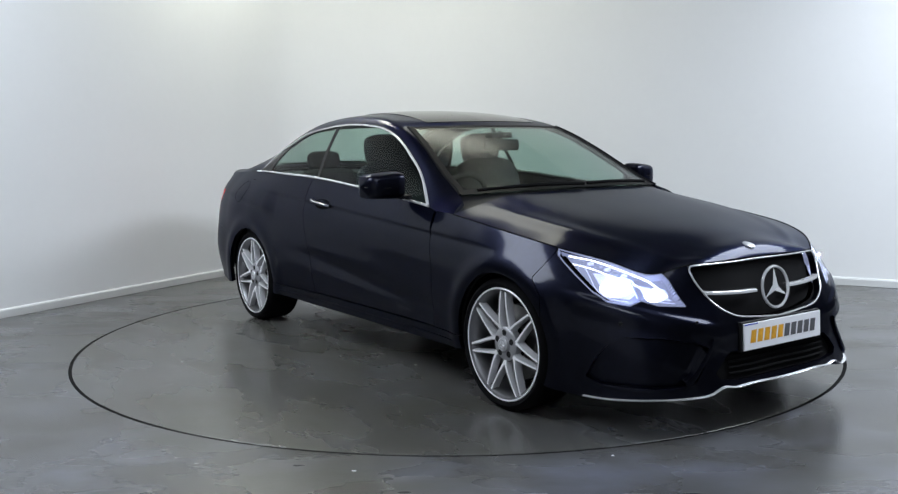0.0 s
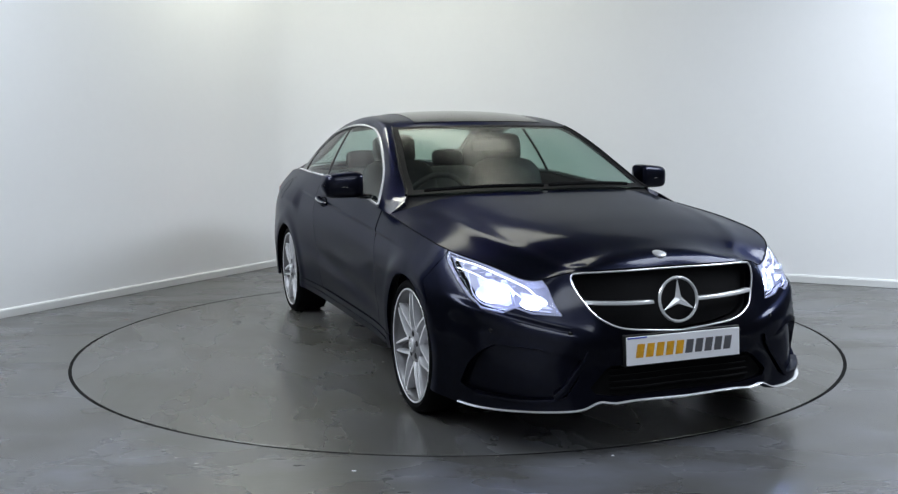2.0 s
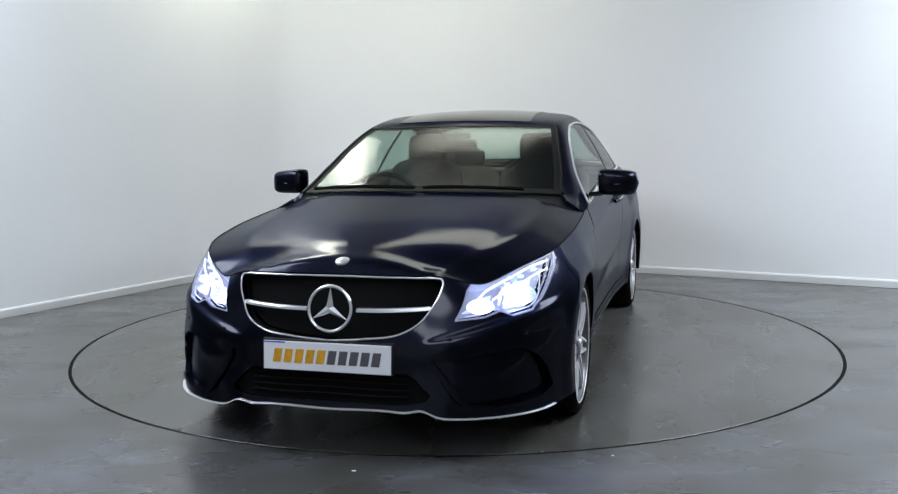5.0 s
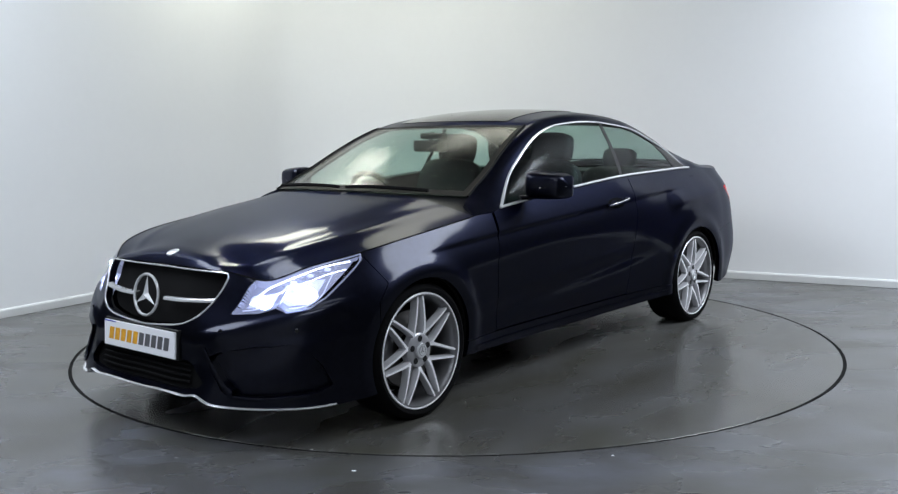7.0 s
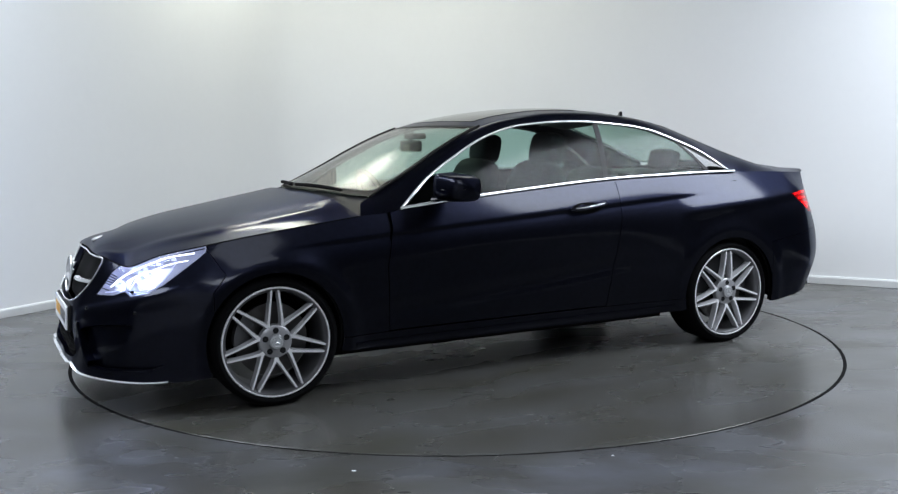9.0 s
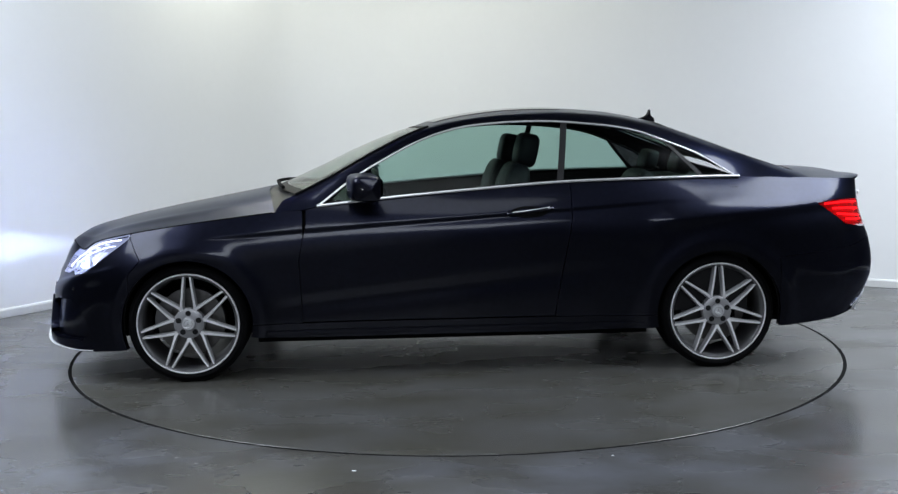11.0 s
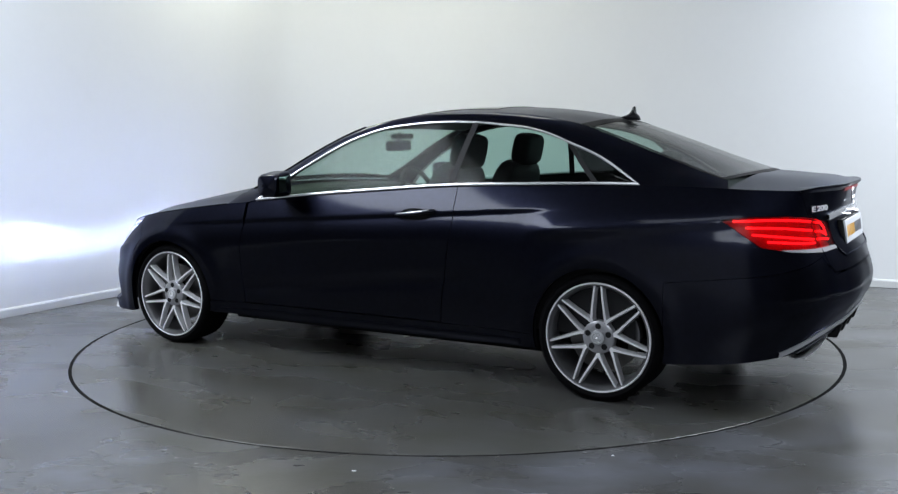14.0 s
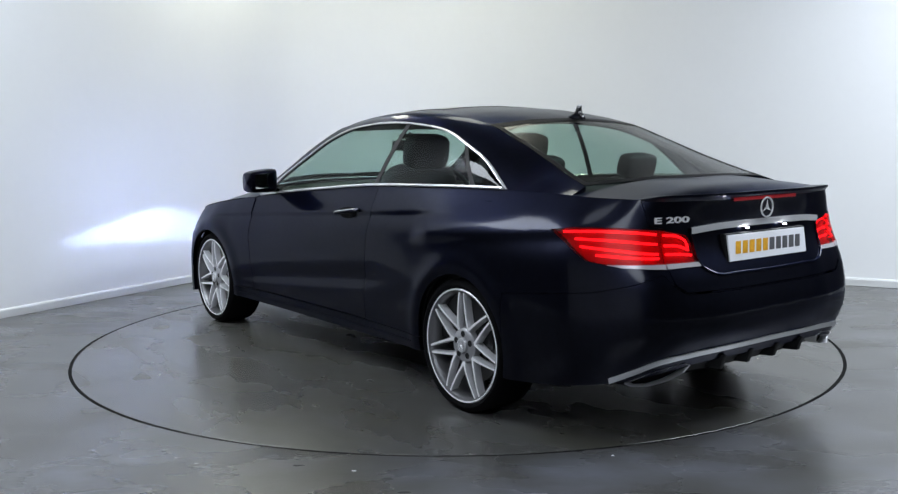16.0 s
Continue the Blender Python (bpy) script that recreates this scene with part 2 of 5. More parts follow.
def solid(bm, depth):
    """Gives the open sheet in bm a thickness, inwards."""
    bm.normal_update()
    bmesh.ops.solidify(bm, geom=bm.faces[:], thickness=depth)


def slab_prism(bm, outline, y0, y1, bevel=0.0):
    """A prism over an outline of (x, z) pairs between y0 and y1."""
    a = [bm.verts.new((x, y0, z)) for x, z in outline]
    b = [bm.verts.new((x, y1, z)) for x, z in outline]
    n = len(a)
    faces = [bm.faces.new(a), bm.faces.new(b[::-1])]
    for i in range(n):
        faces.append(bm.faces.new((a[i], b[i], b[(i + 1) % n], a[(i + 1) % n])))
    bmesh.ops.recalc_face_normals(bm, faces=faces)
    if bevel:
        bmesh.ops.bevel(bm, geom=list({e for f in faces for e in f.edges}), offset=bevel, segments=2, profile=0.5, affect="EDGES")


# ---------------------------------------------------------------- the room
RING = 2.246
CHIP_A, CHIP_B = (-0.387, -2.402), (0.603, -2.257)
CORNER = Vector((-1.258, 4.16, 0))
ALONG_LEFT = Vector((-0.491, -0.871, 0)).normalized()
ALONG_BACK = Vector((0.882, -0.471, 0)).normalized()


def build_room():
    # floor: one sheet with a round hole for the turntable
    bm = bmesh.new()
    n = 128
    inner = [bm.verts.new(((RING + 0.008) * math.cos(k * math.tau / n), (RING + 0.008) * math.sin(k * math.tau / n), 0)) for k in range(n)]
    ring2 = [bm.verts.new((3.2 * math.cos(k * math.tau / n), 3.2 * math.sin(k * math.tau / n), 0)) for k in range(n)]
    outer = [bm.verts.new((14 * math.cos(k * math.tau / n), 14 * math.sin(k * math.tau / n), 0)) for k in range(n)]
    low = [bm.verts.new((v.co.x, v.co.y, -0.06)) for v in inner]
    for a, b in ((inner, ring2), (ring2, outer), (low, inner)):
        for k in range(n):
            bm.faces.new((a[k], b[k], b[(k + 1) % n], a[(k + 1) % n]))
    tagged(part("floor", bm, FLOOR, smooth=False), "grey sealed concrete floor with scuffs and stains", "floor", kind="structure")
    # black sheet below the hole, coloured for the shade in the gap
    bm = bmesh.new()
    pit = [bm.verts.new((2.4 * math.cos(k * math.tau / 64), 2.4 * math.sin(k * math.tau / 64), -0.055)) for k in range(64)]
    bm.faces.new(pit)
    tagged(part("turntable_pit", bm, SHADOW_BLACK, smooth=False), "black sheet that stands for the shaded pit under the turntable", "pit", kind="structure")

    def wall(name, a, b, label, paint=WALL):
        d = (b - a).normalized()
        nrm = Vector((d.y, -d.x, 0))
        if nrm.dot(-a) < 0:
            nrm = -nrm
        bm = bmesh.new()
        for s, z0, z1, t0, t1 in ((0, 0, CEIL, 0, -0.15),):
            q = [a, b, b + nrm * t1, a + nrm * t1]
            lo = [bm.verts.new((p.x, p.y, z0)) for p in q]
            hi = [bm.verts.new((p.x, p.y, z1)) for p in q]
            for i in range(4):
                bm.faces.new((lo[i], lo[(i + 1) % 4], hi[(i + 1) % 4], hi[i]))
            bm.faces.new(lo[::-1])
            bm.faces.new(hi)
        bmesh.ops.recalc_face_normals(bm, faces=bm.faces[:])
        tagged(part(name, bm, paint, smooth=False), label, "wall", kind="structure")
        # skirting board with a chamfered top
        bm = bmesh.new()
        prof = [(0.0, 0.002), (0.016, 0.002), (0.016, 0.052), (0.011, 0.063), (0.0, 0.067)]
        ends = [[bm.verts.new((p.x + nrm.x * (o + 0.001), p.y + nrm.y * (o + 0.001), z)) for o, z in prof] for p in (a, b)]
        for i in range(len(prof) - 1):
            bm.faces.new((ends[0][i], ends[1][i], ends[1][i + 1], ends[0][i + 1]))
        bmesh.ops.recalc_face_normals(bm, faces=bm.faces[:])
        tagged(part("baseboard", bm, SKIRT, smooth=False), "white painted skirting board along the wall", "skirting", kind="structure")

    left_end = CORNER + ALONG_LEFT * 12
    right_end = CORNER + ALONG_BACK * 9.5
    # the two white walls meet in a soft curve
    r = 1.0
    start, end = CORNER + ALONG_LEFT * r, CORNER + ALONG_BACK * r
    left_edge, right_edge = CORNER + ALONG_LEFT * 4.7, CORNER + ALONG_BACK * 6.0
    wall("wall_left", start, left_edge, "plain white painted studio wall")
    wall("wall_back", end, right_edge, "plain white painted studio wall")
    # unseen dark lengths, added so that the car's sides reflect little light
    wall("wall_left_far", left_edge, left_end, "unseen dark wall added to keep reflections in the car dark", DARK_WALL)
    wall("wall_back_far", right_edge, right_end, "unseen dark wall added to keep reflections in the car dark", DARK_WALL)
    mid = CORNER + (ALONG_LEFT + ALONG_BACK) * r
    a0, a1 = math.atan2(*(start - mid).yx), math.atan2(*(end - mid).yx)
    if a1 - a0 > math.pi:
        a1 -= math.tau
    if a0 - a1 > math.pi:
        a1 += math.tau
    arc = [a0 + (a1 - a0) * k / 24 for k in range(25)]
    bm = bmesh.new()
    g = np.array([[(mid.x + math.cos(a) * q, mid.y + math.sin(a) * q, z) for q, z in ((r + 0.15, 0), (r, 0), (r, CEIL), (r + 0.15, CEIL))] for a in arc])
    grid_faces(bm, g)
    bmesh.ops.recalc_face_normals(bm, faces=bm.faces[:])
    tagged(part("wall_corner", bm, WALL), "white studio wall curving round the corner", "wall", kind="structure")
    bm = bmesh.new()
    g = np.array([[(mid.x + math.cos(a) * (r - o - 0.001), mid.y + math.sin(a) * (r - o - 0.001), z) for o, z in ((0.0, 0.002), (0.016, 0.002), (0.016, 0.052), (0.011, 0.063), (0.0, 0.067))] for a in arc])
    grid_faces(bm, g)
    bmesh.ops.recalc_face_normals(bm, faces=bm.faces[:])
    tagged(part("baseboard", bm, SKIRT), "white painted skirting board round the curved corner", "skirting", kind="structure")
    wall("wall_right", right_end, right_end + ALONG_LEFT * 12, "unseen dark wall added to keep reflections in the car dark", DARK_WALL)
    # unseen wall behind the camera, added to bounce light onto the car's front
    wall("wall_front", left_end, left_end + ALONG_BACK * 9.5, "unseen light grey wall that bounces light onto the car", GREY_WALL)
    # unseen ceiling, grey so that the paintwork reflects it dimly
    bm = bmesh.new()
    q = [CORNER, left_end, left_end + ALONG_BACK * 9.5, right_end]
    lo = [bm.verts.new((p.x, p.y, CEIL)) for p in q]
    hi = [bm.verts.new((p.x, p.y, CEIL + 0.2)) for p in q]
    for i in range(4):
        bm.faces.new((lo[i], lo[(i + 1) % 4], hi[(i + 1) % 4], hi[i]))
    bm.faces.new(lo)
    bm.faces.new(hi[::-1])
    tagged(part("ceiling", bm, CEILING_PAINT, smooth=False), "plain grey ceiling, unseen, added to close the room", "ceiling", kind="structure")


def build_turntable():
    bm = bmesh.new()
    n = 128
    prof = [(0.0001, 0.0), (0.8, 0.0), (1.6, 0.0), (RING - 0.012, 0.0), (RING - 0.010, -0.002), (RING - 0.010, -0.05)]
    lathe(bm, prof, n, "z")
    bmesh.ops.remove_doubles(bm, verts=bm.verts[:], dist=0.0005)
    bmesh.ops.recalc_face_normals(bm, faces=bm.faces[:])
    disc = part("turntable", bm, DISC, smooth=False)
    # black ring laid in the gap to paint its shade
    bm = bmesh.new()
    lathe(bm, [(RING - 0.0105, -0.0065), (RING - 0.0105, -0.0012), (RING + 0.0075, -0.0012), (RING + 0.0075, -0.0065)], n, "z")
    bmesh.ops.recalc_face_normals(bm, faces=bm.faces[:])
    part("gap_ring", bm, SHADOW_BLACK, disc, "black ring painted in for the dark gap round the turntable", smooth=False)
    return tagged(disc, "round grey turntable set flush in the concrete floor", "turntable")


def build_chip(x, y, r):
    """A fleck of white debris on the floor."""
    bm = bmesh.new()
    top = [bm.verts.new((r * q * math.cos(a), 0.7 * r * q * math.sin(a), 0.002)) for a, q in zip(np.linspace(0, math.tau, 8)[:-1], (1, 0.7, 1.1, 0.8, 1, 0.6, 0.9))]
    low = [bm.verts.new((v.co.x, v.co.y, 0.0)) for v in top]
    bm.faces.new(top)
    for i in range(7):
        bm.faces.new((low[i], low[(i + 1) % 7], top[(i + 1) % 7], top[i]))
    tagged(part("paint_chip", bm, PLATE_WHITE, at=Vector((x, y, 0.0)), smooth=False), "small white fleck lying on the concrete floor", "debris", "white flecks on the floor")


build_room()
build_chip(CHIP_A[0], CHIP_A[1], 0.009)
build_chip(CHIP_B[0], CHIP_B[1], 0.006)
turntable = build_turntable()

# ---------------------------------------------------------------- the car: its outer skin
# Car space: x to the nose, y to its left, z up, origin midway between the axles on the ground.
PLAN = [(2.258, 0), (2.258, 0.245), (2.199, 0.477), (2.092, 0.659), (1.942, 0.791), (1.725, 0.876), (1.408, 0.905), (1.065, 0.891), (0.706, 0.878), (0.301, 0.873),
        (-0.103, 0.872), (-0.547, 0.875), (-0.992, 0.885), (-1.40, 0.899), (-1.779, 0.893), (-2.087, 0.837), (-2.307, 0.69), (-2.398, 0.398), (-2.421, 0)]
FOOT = [0.19, 0.195, 0.168, 0.160, 0.158, 0.175, 0.21, 0.22, 0.21, 0.21, 0.21, 0.21, 0.22, 0.225, 0.225, 0.25, 0.29, 0.325, 0.33]
BELT = [0.702, 0.702, 0.695, 0.660, 0.710, 0.754, 0.803, 0.845, 0.885, 0.925, 0.957, 0.988, 1.0, 1.005, 1.0, 0.99, 0.985, 0.985, 0.985]
# how far the skin lies inside the plan line at 0, 1/4, 1/2, 3/4 and the whole of its height
TUCK_FRONT = [(0.02, 0.050, 0.055, 0.10, 0.18), (0.02, 0.045, 0.055, 0.10, 0.175), (0.0, 0.02, 0.04, 0.095, 0.15), (0.0, 0.0, 0.02, 0.07, 0.155),
              (0.0, 0.0, 0.01, 0.045, 0.135), (0.0, 0.0, 0.0, 0.02, 0.10), (0.01, 0.0, 0.0, 0.010, 0.08), (0.03, 0.01, 0.005, 0.008, 0.064)]
TUCK_SIDE = [(0.05, 0.022, 0.012, 0.010, 0.065), (0.05, 0.025, 0.014, 0.008, 0.075), (0.05, 0.025, 0.012, 0.008, 0.085), (0.05, 0.022, 0.008, 0.008, 0.087)]
TUCK_REAR = [(0.03, 0.010, 0.0, 0.015, 0.105), (0.01, 0.0, 0.0, 0.022, 0.150), (0.01, 0.0, 0.004, 0.034, 0.17), (0.04, 0.0, 0.010, 0.045, 0.15),
             (0.07, 0.01, 0.022, 0.080, 0.115), (0.08, 0.0, 0.03, 0.095, 0.09), (0.08, 0.0, 0.03, 0.095, 0.09)]
AXLE, HUB_Z, HUB_Y, TYRE_R = 1.38, 0.302, 0.80, 0.304

_plan = np.array(PLAN, float)
_knots = np.r_[0, np.cumsum(np.hypot(*np.diff(_plan, axis=0).T))]
_ends = np.array([[2.225, -0.22], [-2.42, -0.38]])
_tuck = np.array(TUCK_FRONT + TUCK_SIDE + TUCK_REAR)
_fine = np.linspace(0, _knots[-1], 3000)


def _mirrored(values, odd=False):
    """Knots carried past both ends, so that curves cross the middle line smoothly."""
    v = np.asarray(values, float)
    sign = np.where(odd, -1.0, 1.0) if np.ndim(odd) else (-1.0 if odd else 1.0)
    return np.concatenate([(v[1:3] * sign)[::-1], v, (v[-3:-1] * sign)[::-1]])


_d = np.concatenate([-_knots[1:3][::-1], _knots, 2 * _knots[-1] - _knots[-3:-1][::-1]])
_PX, _PY = _mirrored(_plan[:, 0]), _mirrored(_plan[:, 1], True)
_ZB, _ZT, _TK = _mirrored(FOOT), _mirrored(BELT), _mirrored(_tuck)


def plan_at(s):
    return at_knots(_d, _PX, s), at_knots(_d, _PY, s)


def foot(s):
    return at_knots(_d, _ZB, s) + 0.020 * np.exp(-((np.asarray(s) - 0.385) / 0.045) ** 2)


def belt(s):
    return at_knots(_d, _ZT, s)


def skin(s, z, proud=0.0):
    """A point of the left half of the skin at arc length s from the nose and height z."""
    s, z = np.broadcast_arrays(np.asarray(s, float), np.asarray(z, float))
    x, y = plan_at(s)
    e = 0.01
    xa, ya = plan_at(s - e)
    xb, yb = plan_at(s + e)
    tx, ty = xb - xa, yb - ya
    ln = np.hypot(tx, ty)
    nx, ny = ty / ln, -tx / ln
    zb, zt = foot(s), belt(s)
    v = np.clip((z - zb) / (zt - zb), -0.1, 1.05)
    tk = at_knots(_d, _TK, s)
    q = v * 4
    # smooth interpolation of the five tucks up the section
    t = np.zeros_like(v)
    m = np.empty_like(tk)
    m[..., 0], m[..., 4] = tk[..., 1] - tk[..., 0], (tk[..., 4] - tk[..., 3]) * 1.35
    m[..., 1:4] = (tk[..., 2:] - tk[..., :-2]) / 2
    i = np.clip(np.floor(q).astype(int), 0, 3)
    u = q - i
    g = lambda a, k: np.take_along_axis(a, k[..., None], -1)[..., 0]
    t = (2 * u**3 - 3 * u**2 + 1) * g(tk, i) + (u**3 - 2 * u**2 + u) * g(m, i) + (-2 * u**3 + 3 * u**2) * g(tk, i + 1) + (u**3 - u**2) * g(m, i + 1)
    t = t + crease(s, z) - proud
    return np.stack([x - nx * t, y - ny * t, z + 0 * x], -1)


def crease(s, z):
    """The swage lines: one rising along the door, one over the rear arch, flared wheel arches."""
    x = plan_at(s)[0]
    c = np.zeros_like(x)
    # a crisp edge along the door: undercut just below it, fading down the panel
    line = 0.772 + 0.063 * (0.75 - x)
    below = line - z
    c = c + 0.009 * smooth(below, -0.004, 0.014) * np.exp(-np.clip(below, 0, 1) / 0.11) * smooth(x, -1.35, -0.85) * smooth(-x, -1.42, -0.95)
    rise = 0.45 + 0.10 * (0.7 - x)
    c = c + 0.010 * np.exp(-((z - rise + 0.06) / 0.05) ** 2) * smooth(x, -1.0, -0.4) * smooth(-x, -1.1, -0.7)
    for ax in (AXLE, -AXLE):
        r = np.hypot(x - ax, z - HUB_Z)
        c = c - 0.010 * np.exp(-((r - 0.37) / 0.05) ** 2)
    # the rear haunch: a swelling over the arch that begins behind the door and runs up to the tail light
    crest = 0.790 + 0.092 * (-1.03 - x)
    up = z - crest
    c = c - 0.017 * np.where(up > 0, np.exp(-(up / 0.075) ** 2), np.exp(-(up / 0.04) ** 2)) * smooth(-x, 0.98, 1.16) * smooth(x, -2.25, -1.95)
    # shoulder of the front bumper, falling from the wing to the plate
    d = 0.475 + 0.2 * (s - 0.45) - z
    c = c - 0.011 * smooth(d, -0.006, 0.014) * smooth(-d, -0.10, -0.02) * smooth(s, 0.36, 0.50) * smooth(-s, -1.12, -0.95)
    return c


def smooth(v, a, b):
    t = np.clip((v - a) / (b - a), 0, 1)
    return t * t * (3 - 2 * t)


_fx, _fy = plan_at(_fine)
_mid = int(np.argmax(_fx < 0))


def s_x(x):
    """Arc length at which the plan line passes x."""
    return float(np.interp(-x, -_fx, _fine))


def s_front(y):
    return float(np.interp(y, _fy[:1200], _fine[:1200]))


def s_rear(y):
    return float(np.interp(-y, -_fy[1800:], _fine[1800:]))


S_END = float(_knots[-1])


def poly(points):
    """Signed distance to a polygon in the unrolled (s, z) plane, negative inside."""
    p = np.asarray(points, float)

    def f(s, z):
        best = np.full(np.shape(s), 1e9)
        inside = np.zeros(np.shape(s), bool)
        for (ax, ay), (bx, by) in zip(p, np.roll(p, -1, 0)):
            ex, ey = bx - ax, by - ay
            t = np.clip(((s - ax) * ex + (z - ay) * ey) / (ex * ex + ey * ey + 1e-12), 0, 1)
            best = np.minimum(best, np.hypot(s - ax - t * ex, z - ay - t * ey))
            cross = ((ay > z) != (by > z)) & (s < ex * (z - ay) / (by - ay if abs(by - ay) > 1e-12 else 1e-12) + ax)
            inside ^= cross
        return np.where(inside, -best, best)
    return f


def rounded(points, n=48):
    """A smooth closed outline through the given corners."""
    p = np.asarray(points, float)
    q = np.concatenate([p[-2:], p, p[:3]])
    d = np.r_[0, np.cumsum(np.hypot(*np.diff(q, axis=0).T))]
    return at_knots(d, q, np.linspace(d[2], d[2 + len(p)], n, endpoint=False))


def arch(ax, r=0.326):
    c = s_x(ax)
    return lambda s, z: np.hypot(s - c, z - HUB_Z) - r


def both(*fs):
    return lambda s, z: np.maximum.reduce([f(s, z) for f in fs])


def either(*fs):
    return lambda s, z: np.minimum.reduce([f(s, z) for f in fs])


def no(f):
    return lambda s, z: -f(s, z)


STEP_S, ROWS = 0.0165, 46
_gs = np.linspace(0, S_END, int(S_END / STEP_S) + 1)
_gv = np.linspace(0, 1, ROWS)
_GS = np.repeat(_gs[:, None], ROWS, 1)
_GZ = foot(_GS) + _gv[None] * (belt(_GS) - foot(_GS))


def panel_mesh(f, gap=0.002, proud=0.0, lip=0.014, sides=(1, -1), refine=1):
    """The stretch of the skin where f < 0, trimmed to its edge, with the edge turned in."""
    if refine > 1:
        gs, gv = np.linspace(0, S_END, (len(_gs) - 1) * refine + 1), np.linspace(0, 1, ROWS * refine)
        c = f(_GS, _GZ)
        near = np.where((c < 0.05).any(1))[0]
        lo, hi = _gs[max(near.min() - 1, 0)], _gs[min(near.max() + 1, len(_gs) - 1)]
        gs = gs[(gs >= lo - 1e-9) & (gs <= hi + 1e-9)]
        S = np.repeat(gs[:, None], len(gv), 1)
        Z = foot(S) + gv[None] * (belt(S) - foot(S))
    else:
        S, Z = _GS.copy(), _GZ.copy()
    F = f(S, Z) + gap
    cs, cz = (S[:-1, :-1] + S[1:, 1:]) / 2, (Z[:-1, :-1] + Z[1:, :-1] + Z[:-1, 1:] + Z[1:, 1:]) / 4
    keep = (f(cs, cz) + gap) < 0
    count = np.zeros(S.shape, int)
    for a in (0, 1):
        for b in (0, 1):
            count[a:a + keep.shape[0], b:b + keep.shape[1]] += keep
    cell = (S[1, 0] - S[0, 0])
    edge = (count > 0) & (count < 4) & (np.abs(F) < 1.6 * cell)
    S2, Z2 = S.copy(), Z.copy()
    for _ in range(4):
        e = 0.0015
        f0 = f(S2, Z2) + gap
        gx, gz = (f(S2 + e, Z2) - f(S2 - e, Z2)) / (2 * e), (f(S2, Z2 + e) - f(S2, Z2 - e)) / (2 * e)
        n2 = np.maximum(gx * gx + gz * gz, 0.3)
        S2 = np.where(edge, np.clip(S2 - f0 * gx / n2, 0, S_END), S2)
        Z2 = np.where(edge, np.clip(Z2 - f0 * gz / n2, foot(S2), belt(S2)), Z2)
    P = skin(S2, Z2, proud)
    bm = bmesh.new()
    for side in sides:
        idx = {}

        def vert(i, j):
            if (i, j) not in idx:
                x, y, z = P[i, j]
                idx[i, j] = bm.verts.new((x, y * side, z))
            return idx[i, j]
        for i, j in zip(*np.nonzero(keep)):
            q = [vert(i, j), vert(i, j + 1), vert(i + 1, j + 1), vert(i + 1, j)]
            if side > 0:
                q = q[::-1]
            if len({tuple(round(c, 5) for c in w.co) for w in q}) >= 3:
                bm.faces.new(q)
    bmesh.ops.remove_doubles(bm, verts=bm.verts[:], dist=0.0004)
    turn_in(bm, lip, True)
    return bm


def turn_in(bm, lip, skin_panel=False):
    """Folds the free edge of a sheet inwards, so that it has a thickness."""
    if not lip or not bm.faces:
        return
    bm.normal_update()
    rim = [e for e in bm.edges if len(e.link_faces) == 1]
    nrm = {v: v.normal.copy() for e in rim for v in e.verts}
    if skin_panel:      # tiny slivers must not fold outwards
        for v, n in nrm.items():
            if n.x * (v.co.x if abs(v.co.x) > 1.9 else 0) + n.y * v.co.y < 0:
                n.negate()
    r = bmesh.ops.extrude_edge_only(bm, edges=rim)
    for v in [g for g in r["geom"] if isinstance(g, bmesh.types.BMVert)]:
        src = min((w for e in v.link_edges for w in e.verts if w is not v and w in nrm), key=lambda w: (w.co - v.co).length, default=None)
        if src is not None:
            v.co = v.co - nrm[src] * lip
    bmesh.ops.recalc_face_normals(bm, faces=bm.faces[:])


def coons(c0, c1, d0, d1, level=False):
    """A patch between two facing pairs of curves, each sampled evenly. c0, c1 run along u; d0, d1 along v.
    level: no crease where the patch meets its mirror image at u = 0."""
    n, m = len(c0), len(d0)
    u, v = np.linspace(0, 1, n)[:, None, None], np.linspace(0, 1, m)[None, :, None]
    w = u * u if level else u
    return ((1 - v) * c0[:, None] + v * c1[:, None] + (1 - w) * (d0[None] - (1 - v) * c0[0] - v * c1[0]) + w * (d1[None] - (1 - v) * c0[-1] - v * c1[-1]))


def belt_curve(s0, s1, n):
    s = np.linspace(s0, s1, n)
    return skin(s, belt(s))


def flip(c):
    return c * np.array([1, -1, 1.0])


# outer and inner edges of the left roof rail, from the cowl over the roof to the boot
RAIL_OUT = [(0.72, 0.817, 0.889), (0.514, 0.718, 1.042), (0.348, 0.672, 1.137), (0.185, 0.636, 1.219), (0.0, 0.607, 1.28), (-0.256, 0.594, 1.312),
            (-0.47, 0.597, 1.318), (-0.70, 0.601, 1.305), (-1.0, 0.621, 1.259), (-1.143, 0.643, 1.207), (-1.313, 0.668, 1.138), (-1.525, 0.722, 1.006)]
RAIL_IN = [(0.80, 0.690, 0.957), (0.60, 0.655, 1.058), (0.42, 0.615, 1.158), (0.24, 0.575, 1.245), (0.05, 0.535, 1.312), (-0.25, 0.515, 1.358),
           (-0.48, 0.508, 1.367), (-0.72, 0.505, 1.357), (-1.0, 0.500, 1.322), (-1.16, 0.500, 1.285), (-1.36, 0.515, 1.215), (-1.62, 0.550, 1.118)]
S_COWL, S_DECK = s_x(0.93), s_x(-1.95)
